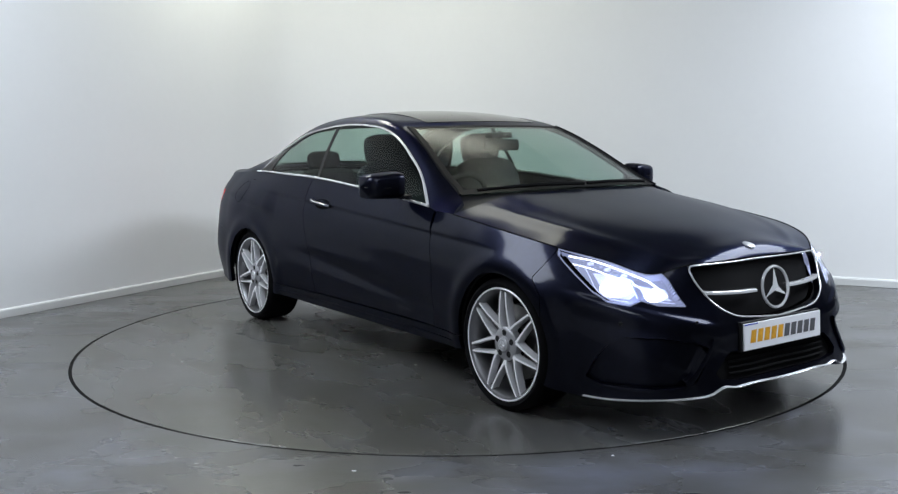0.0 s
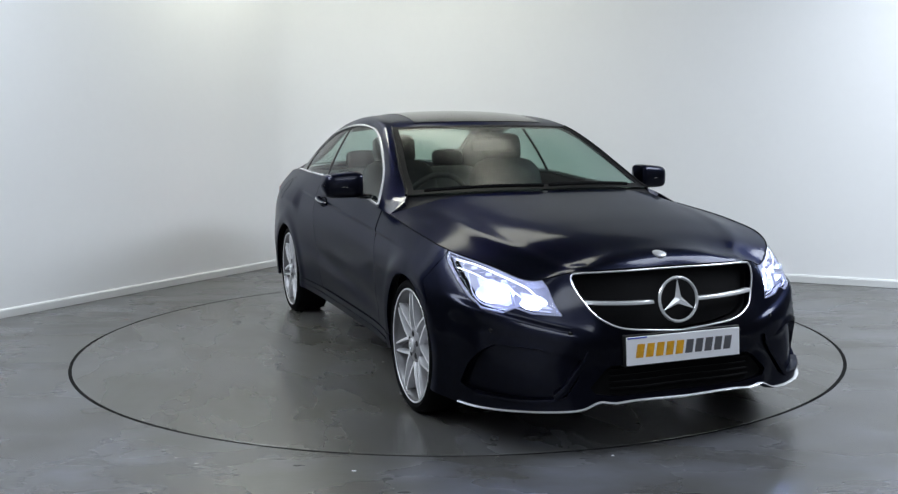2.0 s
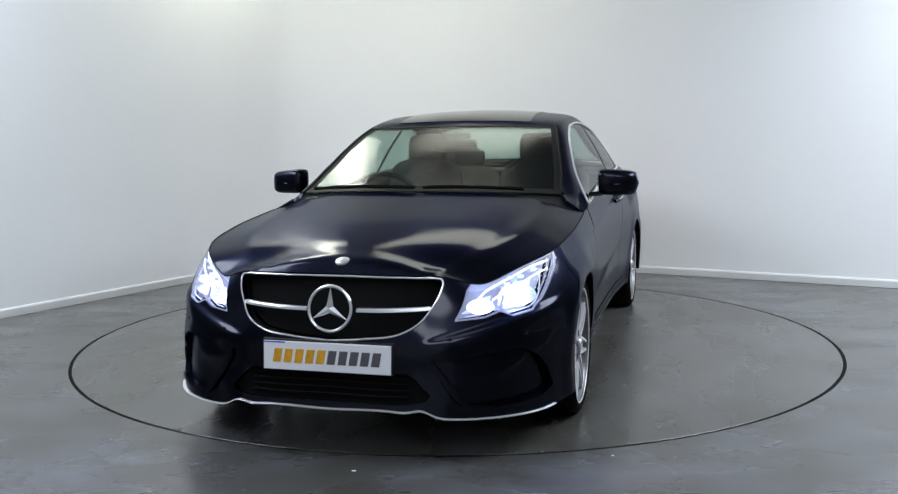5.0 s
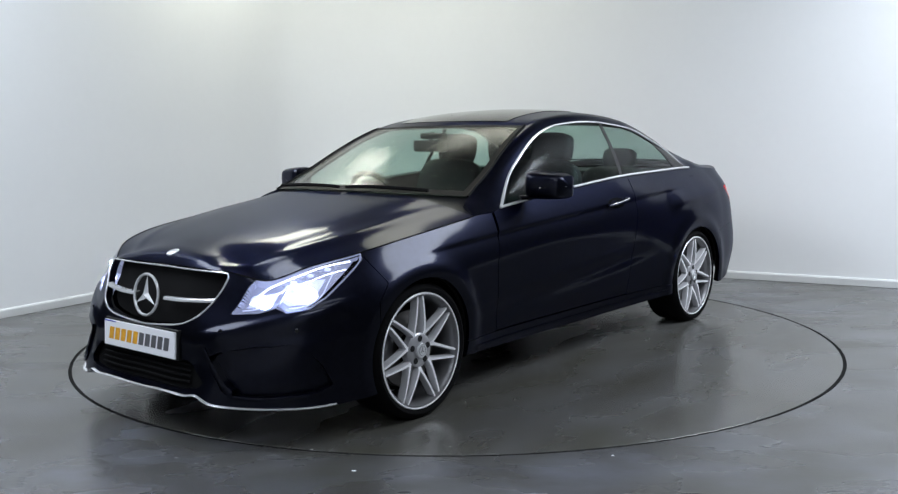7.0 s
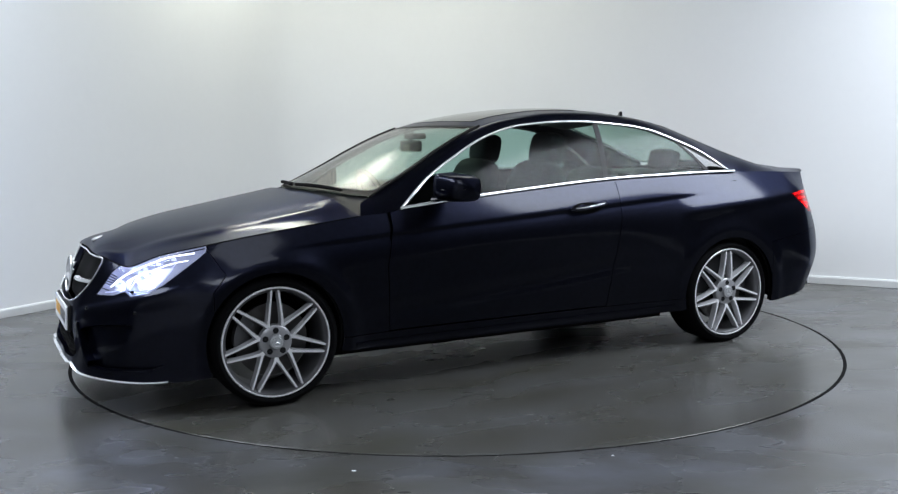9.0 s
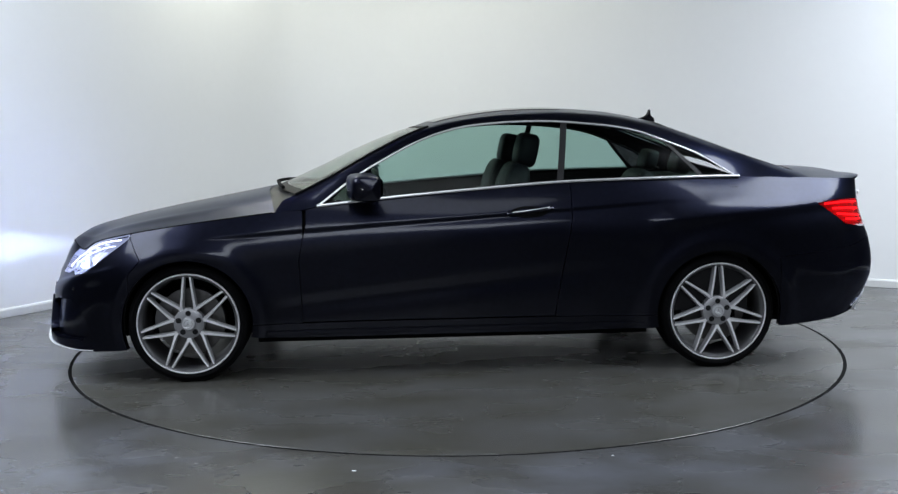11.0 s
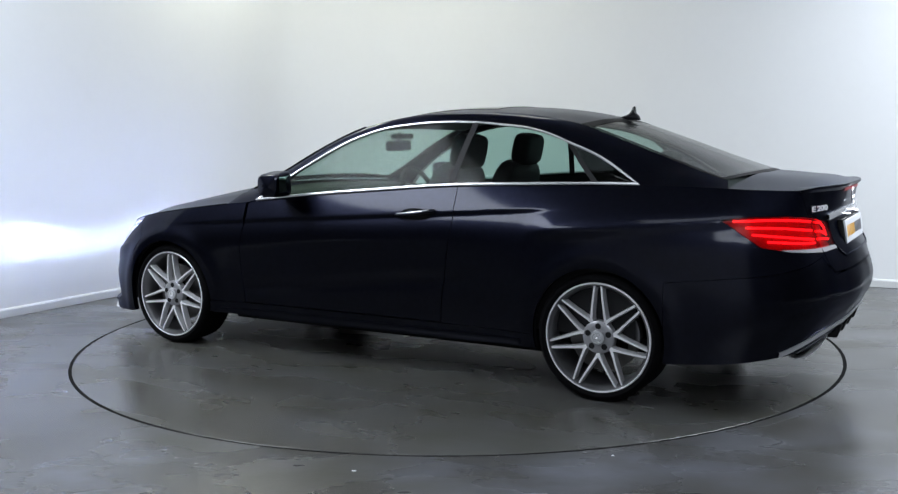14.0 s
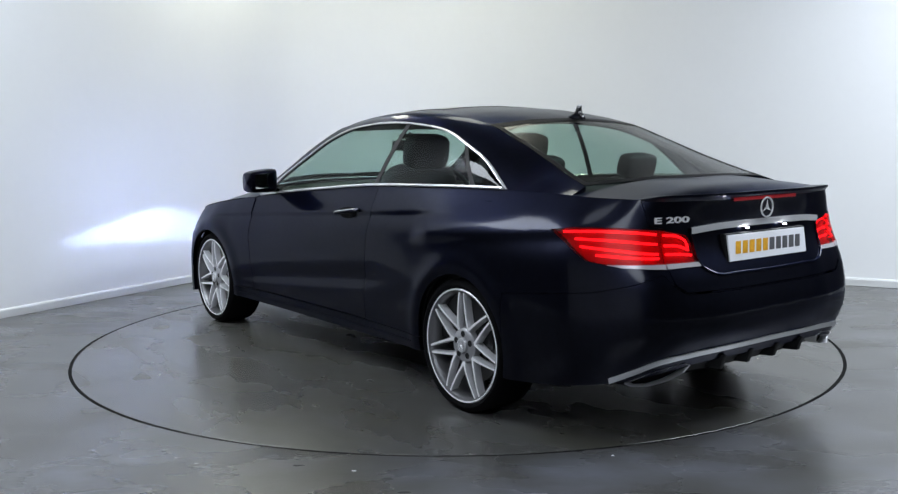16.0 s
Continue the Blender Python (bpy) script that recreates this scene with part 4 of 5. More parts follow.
    bm.faces.new(ring[1])
    on_car("wheel_liner", bm, SHADOW_BLACK)


build_body()
build_greenhouse()
for wx, wside, wspin in ((AXLE, 1, 90), (AXLE, -1, 90), (-AXLE, 1, 90), (-AXLE, -1, 90)):
    build_wheel(wx, wside, wspin)
bm_floor = bmesh.new()
box(bm_floor, -1.85, 1.85, -0.70, 0.70, 0.215, 0.26)
box(bm_floor, -1.06, 1.06, -0.64, 0.64, 0.150, 0.214)
box(bm_floor, -2.0, -1.75, -0.45, 0.45, 0.170, 0.214)
on_car("underbody", bm_floor, SHADOW_BLACK, smooth=False)

# ---------------------------------------------------------------- the car: lamps, grille, trim
def at(s, z, proud=0.0, side=1):
    p = skin(float(s), float(z), proud)
    return Vector((float(p[0]), float(p[1]) * side, float(p[2])))


def strip_on_skin(bm, line, width, proud, side=1, thick=0.006):
    """A band of even width that follows a line of (s, z) on the skin."""
    l = catmull([(a, b, 0) for a, b in line], 40)[:, :2]
    rows = []
    for i, (s, z) in enumerate(l):
        rows.append([at(s, z + k * width, q, side) for k, q in ((-0.5, proud - thick), (-0.5, proud), (0, proud + 0.002), (0.5, proud), (0.5, proud - thick))])
    g = np.array([[tuple(p) for p in r] for r in rows])
    grid_faces(bm, g)
    bmesh.ops.recalc_face_normals(bm, faces=bm.faces[:])


def face_out(bm, way):
    if sum(f.normal.dot(Vector(way)) for f in bm.faces) < 0:
        bmesh.ops.reverse_faces(bm, faces=bm.faces[:])


def build_headlamp(side):
    lamp = on_car("headlight", panel_mesh(lamp_f, -0.004, -0.062, 0, (side,), 2), LAMP_BOUNCE, "lit LED headlight with clear lens")
    rim = both(lamp_f, lambda s, z: -lamp_f(s, z) - 0.006)
    on_car("bezel", panel_mesh(rim, 0.0008, -0.002, 0.055, (side,), 3), LAMP_BOUNCE, "", lamp)
    on_car("lens", panel_mesh(lamp_f, 0.0015, 0.001, 0.03, (side,), 2), LAMP_GLASS, "", lamp)
    # two fine light guides along the brow with a row of small cells between them
    upper = [(1.11, 0.728), (1.0, 0.714), (0.89, 0.688), (0.78, 0.655), (0.68, 0.618), (0.612, 0.570)]
    lower = [(1.08, 0.698), (1.00, 0.684), (0.90, 0.657), (0.79, 0.626), (0.73, 0.600)]
    for name, line, r in (("led_brow", upper, 0.0034), ("led_brow", lower, 0.0024),
                          ("led_hook", [(1.02, 0.685), (0.985, 0.645), (0.955, 0.608), (0.915, 0.580), (0.85, 0.562), (0.80, 0.556)], 0.0020),
                          ("led_hook", [(0.73, 0.606), (0.715, 0.575), (0.66, 0.555), (0.58, 0.545)], 0.0020)):
        pts = [at(s, z, -0.012, side) for s, z, _ in catmull([(a, b, 0) for a, b in line], 24)]
        bm = bmesh.new()
        tube(bm, pts, r, 8)
        on_car(name, bm, LED_GLOW if name == "led_brow" else LAMP_SOFT, "", lamp)
    up, lo = catmull([(a, b, 0) for a, b in upper], 40), catmull([(a, b, 0) for a, b in lower], 40)
    for k in range(7):
        i = 4 + 4 * k
        s, z = (up[i][:2] * 0.5 + lo[i][:2] * 0.5)
        c = at(s, z, -0.022, side)
        bm = bmesh.new()
        box(bm, c.x - 0.012, c.x + 0.008, c.y - 0.011, c.y + 0.011, c.z - 0.006, c.z + 0.006, 0.003)
        on_car("led_cell", bm, LAMP_SOFT if k % 2 else LAMP_BOUNCE, "", lamp)
    # silvered reflector cells, given a glow for caught light, each with its bright projector
    for cell, s, z, r in (([(1.00, 0.66), (0.90, 0.655), (0.80, 0.62), (0.77, 0.575), (0.80, 0.558), (0.87, 0.566), (0.94, 0.60)], 0.868, 0.610, 0.043),
                          ([(0.755, 0.61), (0.69, 0.600), (0.63, 0.575), (0.575, 0.548), (0.68, 0.553), (0.73, 0.575)], 0.675, 0.576, 0.030)):
        on_car("reflector_cell", panel_mesh(poly(cell), 0.0, -0.058, 0.01, (side,), 3), LAMP_SOFT, "", lamp)
        c = at(s, z, -0.046, side)
        out = (at(s, z, 0.05, side) - c).normalized()
        place = Matrix.Translation(c) @ (out + Vector((1.2, 0, 0))).normalized().to_track_quat("Z", "Y").to_matrix().to_4x4()
        bm = bmesh.new()
        lathe(bm, [(0.0005, 0.006), (r * 0.3, 0.004), (r * 0.42, -0.001), (r * 0.44, -0.008)], 28, "z")
        bmesh.ops.transform(bm, matrix=place @ Matrix.Diagonal((1.45, 0.78, 1, 1)), verts=bm.verts[:])
        bmesh.ops.recalc_face_normals(bm, faces=bm.faces[:])
        on_car("projector", bm, LAMP_GLOW, "glowing blue-white projector", lamp)
        bm = bmesh.new()
        lathe(bm, [(r * 0.40, -0.006), (r * 0.75, -0.002), (r * 1.05, 0.008), (r * 1.25, 0.022)], 28, "z")
        bmesh.ops.transform(bm, matrix=place @ Matrix.Diagonal((1.45, 0.78, 1, 1)), verts=bm.verts[:])
        bmesh.ops.recalc_face_normals(bm, faces=bm.faces[:])
        on_car("reflector_bowl", bm, LAMP_SILVER, "", lamp)
    # divider between the cells
    bm = bmesh.new()
    tube(bm, [at(s, z, -0.015, side) for s, z in ((0.80, 0.632), (0.775, 0.60), (0.755, 0.568))], 0.006, 8)
    on_car("divider", bm, LAMP_BOUNCE, "", lamp)
    # dipped-beam source: a small disc under an added glowing mask that trims it above
    c = at(0.885, 0.632, -0.026, side)
    bm = bmesh.new()
    disc = [bm.verts.new(c + Vector((0, 0.008 * math.cos(k * math.tau / 16), 0.0010 * math.sin(k * math.tau / 16)))) for k in range(16)]
    bm.faces.new(disc)
    face_out(bm, (1, 0, 0))
    on_car("beam_source", bm, BEAM, "", lamp)
    bm = bmesh.new()
    for d in (-1, 1):
        ridge, eave = (0.0, 0.0007), (d * 0.017, -0.0032)
        ends = [[bm.verts.new((c.x + q, c.y + y, c.z + z + up)) for (y, z), up in ((ridge, 0), (eave, 0), (eave, 0.0012), (ridge, 0.0012))] for q in (-0.003, 0.026)]
        for i in range(4):
            bm.faces.new((ends[0][i], ends[0][(i + 1) % 4], ends[1][(i + 1) % 4], ends[1][i]))
    box(bm, c.x - 0.003, c.x - 0.001, c.y - 0.016, c.y + 0.016, c.z - 0.0086, c.z + 0.0014)
    for d in (-1, 1):
        box(bm, c.x - 0.001, c.x + 0.016, c.y + d * 0.016 - 0.0006, c.y + d * 0.016 + 0.0006, c.z - 0.0086, c.z + 0.0014)
    box(bm, c.x - 0.001, c.x + 0.020, c.y - 0.016, c.y + 0.016, c.z - 0.0060, c.z - 0.0048)
    on_car("beam_mask", bm, LAMP_SOFT, "", lamp, smooth=False)
    # added wide blue emitter before the mask, for the beam's halo, with a backing
    f = c + Vector((0.0285, 0, 0.004))
    bm = bmesh.new()
    bm.faces.new([bm.verts.new(f + Vector((0, 0.003 * math.cos(k * math.tau / 16), 0.003 * math.sin(k * math.tau / 16)))) for k in range(16)])
    face_out(bm, (1, 0, 0))
    on_car("halo_emitter", bm, HALO_FILL, "", lamp)
    bm = bmesh.new()
    box(bm, f.x - 0.002, f.x - 0.0006, f.y - 0.006, f.y + 0.006, f.z - 0.0032, f.z + 0.006)
    on_car("halo_backing", bm, LAMP_SOFT, "", lamp, smooth=False)


def build_tail_lamp(side):
    lamp = on_car("tail_light", panel_mesh(tail_lamp_f, -0.004, -0.03, 0, (side,), 2), RED_DIM, "lit red LED tail light")
    split = both(tail_lamp_f, lambda s, z: np.abs(s - 5.322) * -1 + 0.004)
    red = both(split, lambda s, z: 0.741 - z)
    white = both(split, lambda s, z: z - 0.738, lambda s, z: 4.90 - s)
    on_car("red_lens", panel_mesh(red, 0.001, 0.002, 0.02, (side,), 2), RED_LENS, "", lamp)
    on_car("reversing_lens", panel_mesh(white, 0.0, 0.004, 0.02, (side,), 3), WHITE_LENS, "white ribbed reversing lens", lamp)
    # unseen black sheet behind the lamp, added to hold its glow in
    on_car("lamp_light_block", panel_mesh(tail_lamp_f, -0.012, -0.040, 0, (side,)), SHADOW_BLACK, "", lamp)
    for line in ([(4.84, 0.858), (5.0, 0.862), (5.2, 0.856), (5.30, 0.850)], [(4.90, 0.832), (5.05, 0.828), (5.2, 0.818), (5.30, 0.812)], [(4.93, 0.803), (5.08, 0.79), (5.2, 0.780), (5.30, 0.774)],
                 [(5.0, 0.772), (5.12, 0.764), (5.30, 0.758)], [(5.34, 0.845), (5.42, 0.835), (5.45, 0.82), (5.462, 0.79)], [(5.34, 0.805), (5.42, 0.798), (5.462, 0.782)], [(5.34, 0.772), (5.42, 0.768), (5.47, 0.762)]):
        bm = bmesh.new()
        tube(bm, [at(s, z, -0.012, side) for s, z, _ in catmull([(a, b, 0) for a, b in line], 20)], 0.0052, 8)
        on_car("led_bar", bm, RED_GLOW, "", lamp)


def build_grille():
    bm = panel_mesh(grille_f, 0.0, -0.05, 0, (1, -1))
    grille = on_car("grille", bm, SHADOW_BLACK, "black grille with bright frame")
    edge = np.array(GRILLE[1:8] + [(0.482, 0.690)], float)
    line = catmull([(a, b, 0) for a, b in edge], 60)[:, :2]
    line[0, 0] = 0
    half = [at(s, z, 0.002) for s, z in line]
    top = [at(s, 0.693, 0.002) for s in np.linspace(line[-1, 0], 0, 12)[1:-1]]
    loop = half + top
    loop = loop + [Vector((p.x, -p.y, p.z)) for p in loop[::-1]][:-1]
    bm = bmesh.new()
    tube(bm, loop, 0.0038, 8, 1.0, (1, 0, 0.2), True)
    bmesh.ops.remove_doubles(bm, verts=bm.verts[:], dist=0.0002)
    on_car("grille_frame", bm, CHROME, "thin chrome grille frame", grille)
    for side in (1, -1):
        bm = bmesh.new()
        strip_on_skin(bm, [(0.10, 0.571), (0.25, 0.574), (0.40, 0.580), (0.43, 0.582)], 0.013, 0.0, side, 0.02)
        on_car("grille_bar", bm, CHROME, "chrome grille bar", grille)
    bm = star_emblem(0.088, 0.016, 0.0062)
    bmesh.ops.transform(bm, matrix=Matrix.Translation((2.178, 0, 0.577)) @ pose(0, 0, 0, 0, -8, 0), verts=bm.verts[:])
    on_car("star_emblem", bm, CHROME, "chrome ring with three arms", grille, angle=20)
    # small round badge on the bonnet's lip
    bm = bmesh.new()
    lathe(bm, [(0.029, -0.006), (0.029, 0.001), (0.026, 0.003), (0.0005, 0.0035)], 28, "z")
    bmesh.ops.transform(bm, matrix=Matrix.Translation((2.035, 0, 0.7475)) @ pose(0, 0, 0, 0, 20, 0), verts=bm.verts[:])
    bmesh.ops.recalc_face_normals(bm, faces=bm.faces[:])
    on_car("bonnet_badge", bm, SATIN, "small round silver badge")


def build_plate(x, z0, z1, way):
    """A dealer's show plate: white, with ten slanted blocks for its lettering."""
    half = 0.264
    lean = 0.006 if way > 0 else 0.016
    bm = bmesh.new()
    box(bm, -0.004, 0.004, -half, half, 0, z1 - z0, 0.0015)
    tilt = math.degrees(math.atan2(lean, z1 - z0))
    m = Matrix.Translation((x, 0, z0)) @ pose(0, 0, 0, 0, 0 if way > 0 else 0, 0 if way > 0 else 180) @ pose(0, 0, 0, 0, -tilt, 0)
    bmesh.ops.transform(bm, matrix=m, verts=bm.verts[:])
    plate = on_car("number_plate", bm, PLATE_WHITE, "white show plate with amber and grey blocks", smooth=False)
    h = z1 - z0
    w = 0.0430
    for k in range(10):
        y = -0.226 + k * 0.0455
        bm = bmesh.new()
        pts = [(y, h * 0.26), (y + w * 0.78, h * 0.26), (y + w, h * 0.74), (y + w * 0.22, h * 0.74)]
        a = [bm.verts.new((0.0041, q, zz)) for q, zz in pts]
        b = [bm.verts.new((0.0052, q, zz)) for q, zz in pts]
        bm.faces.new(b)
        for i in range(4):
            bm.faces.new((a[i], a[(i + 1) % 4], b[(i + 1) % 4], b[i]))
        bmesh.ops.recalc_face_normals(bm, faces=bm.faces[:])
        bmesh.ops.transform(bm, matrix=m, verts=bm.verts[:])
        on_car("print_block", bm, ORANGE if k < 5 else GREY_PRINT, "", plate, smooth=False)
    if way > 0:
        bm = bmesh.new()
        box(bm, 0.0042, 0.0050, -half + 0.002, -half + 0.090, h * 0.94, h - 0.001)
        bmesh.ops.transform(bm, matrix=m, verts=bm.verts[:])
        on_car("blue_band", bm, PLATE_BLUE, "", plate, smooth=False)
    bm = bmesh.new()
    box(bm, -0.030, -0.005, -half - 0.008, half + 0.008, -0.006, h + 0.008, 0.004)
    bmesh.ops.transform(bm, matrix=m, verts=bm.verts[:])
    on_car("plate_holder", bm, BLACK, "", plate)


def build_bumper_trim():
    # bright lip under the front bumper
    line = [(s, float(foot(s)) + 0.010) for s in np.linspace(0.0, 0.98, 50)]
    g = []
    for s, z in line:
        g.append([tuple(at(s, z - 0.006, -0.008)), tuple(at(s, z - 0.006, 0.011)), tuple(at(s, z - 0.003, 0.013)), tuple(at(s, z - 0.0005, 0.009)), tuple(at(s, z - 0.0005, -0.006))])
    g = np.array(g)
    bm = bmesh.new()
    grid_faces(bm, g)
    grid_faces(bm, flip(g)[::-1])
    bmesh.ops.remove_doubles(bm, verts=bm.verts[:], dist=0.0004)
    bmesh.ops.recalc_face_normals(bm, faces=bm.faces[:])
    on_car("front_splitter", bm, CHROME, "chrome lip under the front bumper")
    for side in (1, -1):
        # intake floor, back mesh and the fin that stands in front of it
        on_car("intake_grille", panel_mesh(intake_f, -0.006, -0.030, 0, (side,)), PAINT)
        bm = bmesh.new()
        strip_on_skin(bm, [(0.43, 0.385), (0.455, 0.345), (0.49, 0.30), (0.53, 0.25), (0.565, 0.222)], 0.034, 0.010, side, 0.05)
        on_car("intake_fin", bm, PAINT)
        bm = bmesh.new()
        strip_on_skin(bm, [(0.56, 0.213), (0.68, 0.206), (0.80, 0.210), (0.90, 0.218)], 0.014, 0.006, side, 0.03)
        on_car("intake_blade", bm, PAINT)
        for s, z in ((0.50, 0.47), (0.83, 0.475)):
            bm = bmesh.new()
            lathe(bm, [(0.009, -0.004), (0.009, 0.001), (0.007, 0.002), (0.0004, 0.002)], 16, "z")
            c = at(s, z, 0.0, side)
            n = (at(s, z, 0.02, side) - c).normalized()
            bmesh.ops.transform(bm, matrix=Matrix.Translation(c) @ n.to_track_quat("Z", "Y").to_matrix().to_4x4(), verts=bm.verts[:])
            on_car("parking_sensor", bm, GLOSS_BLACK)
    on_car("lower_grille", panel_mesh(low_f, -0.006, -0.026, 0, (1, -1)), SHADOW_BLACK)
    for k in range(4):
        for side in (1, -1):
            bm = bmesh.new()
            strip_on_skin(bm, [(0.0, 0.246 + 0.024 * k), (0.15, 0.246 + 0.024 * k), (0.335, 0.248 + 0.023 * k)], 0.007, -0.014, side, 0.01)
            on_car("grille_slat", bm, SHADOW_BLACK)
    for side in (1, -1):
        bm = bmesh.new()
        strip_on_skin(bm, [(s_x(0.98), 0.238), (s_x(0.5), 0.238), (s_x(-0.5), 0.240), (s_x(-0.98), 0.244)], 0.028, 0.009, side, 0.016)
        on_car("side_skirt", bm, PAINT)
    # rear: bright diffuser rim, black diffuser with fins, two exhaust tips
    for side in (1, -1):
        bm = bmesh.new()
        strip_on_skin(bm, [(5.06, 0.278), (5.15, 0.312), (5.28, 0.352), (5.45, 0.370), (5.7, 0.381), (S_END, 0.384)], 0.024, 0.008, side, 0.03)
        on_car("diffuser_rim", bm, SATIN, "satin silver rim under the rear bumper")
        bm = bmesh.new()
        shape = np.array([(5.12, 0.268), (5.20, 0.296), (5.30, 0.320), (5.43, 0.336), (5.465, 0.324), (5.445, 0.294), (5.37, 0.268), (5.25, 0.254), (5.15, 0.256)])
        mid = shape.mean(0)
        rings = []
        for grow, back in ((1.0, -0.12), (1.0, 0.003), (0.98, 0.007), (0.95, 0.003), (0.93, -0.03), (0.90, -0.10)):
            rings.append([bm.verts.new(at(q[0], q[1], back, side)) for q in mid + (shape - mid) * grow])
        for p, q in zip(rings, rings[1:]):
            for i in range(len(shape)):
                bm.faces.new((p[i], p[(i + 1) % len(shape)], q[(i + 1) % len(shape)], q[i]))
        bmesh.ops.recalc_face_normals(bm, faces=bm.faces[:])
        tip = on_car("exhaust_tip", bm, SATIN, "wide chrome exhaust tip")
        # black face across the pipe, painted for the shade inside it
        bm = bmesh.new()
        bm.faces.new([bm.verts.new(at(q[0], q[1], -0.035, side)) for q in mid + (shape - mid) * 0.925])
        on_car("exhaust_bore_shade", bm, SHADOW_BLACK, "", tip)
    bm = bmesh.new()
    g = np.array([[tuple(at(s, 0.365, -0.02)), tuple(at(s, 0.32, -0.035)), tuple(at(s, 0.285, -0.06)), tuple(Vector((-2.0, at(s, 0.3).y, 0.26)))] for s in np.linspace(5.30, S_END, 20)])
    g[:, 2, 2] = 0.275
    grid_faces(bm, g)
    grid_faces(bm, flip(g)[::-1])
    bmesh.ops.remove_doubles(bm, verts=bm.verts[:], dist=0.0004)
    bmesh.ops.recalc_face_normals(bm, faces=bm.faces[:])
    diff = on_car("diffuser", bm, BLACK, "black rear diffuser with fins")
    for y in (-0.27, -0.09, 0.09, 0.27):
        bm = bmesh.new()
        slab_prism(bm, [(-2.355, 0.345), (-2.335, 0.285), (-2.05, 0.262), (-2.05, 0.33)], y - 0.012, y + 0.012, 0.003)
        on_car("diffuser_fin", bm, BLACK, "", diff)
    # boot spoiler along the trailing edge, with the high brake light in it
    S = np.linspace(5.20, S_END, 30)
    g = []
    for s in S:
        b = at(s, float(belt(s)), 0.0)
        k = float(smooth(s, 5.18, 5.36))
        a = at(s, float(belt(s)), 0.05)
        n = (a - b)
        n.z = 0
        n.normalize()
        g.append([tuple(b - n * 0.09 + Vector((0, 0, 0.010))), tuple(b - n * 0.03 + Vector((0, 0, 0.004 + 0.010 * k))), tuple(b + n * (0.004 + 0.012 * k) + Vector((0, 0, 0.002 + 0.014 * k))),
                  tuple(b + n * (0.004 + 0.012 * k) + Vector((0, 0, 0.006 * k))), tuple(b - n * 0.004 + Vector((0, 0, -0.014)))])
    g = np.array(g)
    bm = bmesh.new()
    grid_faces(bm, g)
    grid_faces(bm, flip(g)[::-1])
    bmesh.ops.remove_doubles(bm, verts=bm.verts[:], dist=0.0004)
    bmesh.ops.recalc_face_normals(bm, faces=bm.faces[:])
    on_car("boot_spoiler", bm, PAINT)
    for side in (1, -1):
        bm = bmesh.new()
        strip_on_skin(bm, [(5.70, 0.972), (5.80, 0.972), (S_END, 0.972)], 0.014, 0.006, side, 0.01)
        on_car("high_brake_light", bm, RED_DIM, "red high brake light")
        bm = bmesh.new()
        strip_on_skin(bm, [(5.468, 0.858), (5.6, 0.868), (5.75, 0.872), (S_END, 0.873)], 0.026, 0.012, side, 0.02)
        on_car("boot_trim", bm, CHROME, "bright chrome boot strip")
        bm = bmesh.new()
        box(bm, -2.350, -2.336, side * 0.13 - 0.003, side * 0.13 + 0.003, 0.853, 0.855)
        on_car("plate_lamp", bm, PLATE_GLOW, "small lit plate lamp", smooth=False)
        bm = bmesh.new()
        strip_on_skin(bm, [(5.47, 0.84), (5.50, 0.72), (5.55, 0.692), (5.7, 0.684), (S_END, 0.682)], 0.010, 0.006, side, 0.02)
        on_car("plate_recess_edge", bm, PAINT)
    bm = star_emblem(0.040, 0.008, 0.004)
    bmesh.ops.transform(bm, matrix=Matrix.Translation((-2.344, 0, 0.931)) @ pose(0, 0, 0, 0, 0, 180), verts=bm.verts[:])
    on_car("boot_emblem", bm, CHROME, "small chrome ring with three arms", angle=20)
    # the model figures on the boot
    font = bpy.data.curves.new("lettering", "FONT")
    font.body, font.size, font.extrude, font.offset, font.align_x = "E 200", 0.052, 0.002, 0.0012, "CENTER"
    holder = new("lettering_curve", font)
    me = bpy.data.meshes.new_from_object(holder)
    bpy.data.objects.remove(holder)
    n = (at(5.38, 0.897, 0.05) - at(5.38, 0.897, 0.0)).normalized()
    t = Vector((-n.y, n.x, 0)).normalized()
    u = n.cross(t)
    m = Matrix.Translation(at(5.375, 0.893, 0.004)) @ Matrix((t, u, n)).transposed().to_4x4() @ Matrix.Diagonal((1.42, 0.64, 1, 1))
    me.transform(m)
    me.materials.append(ALLOY)
    ob = new("model_lettering", me)
    ob.parent, ob.location = car, CAR_SHIFT
    tagged(ob, "chrome letters E 200")


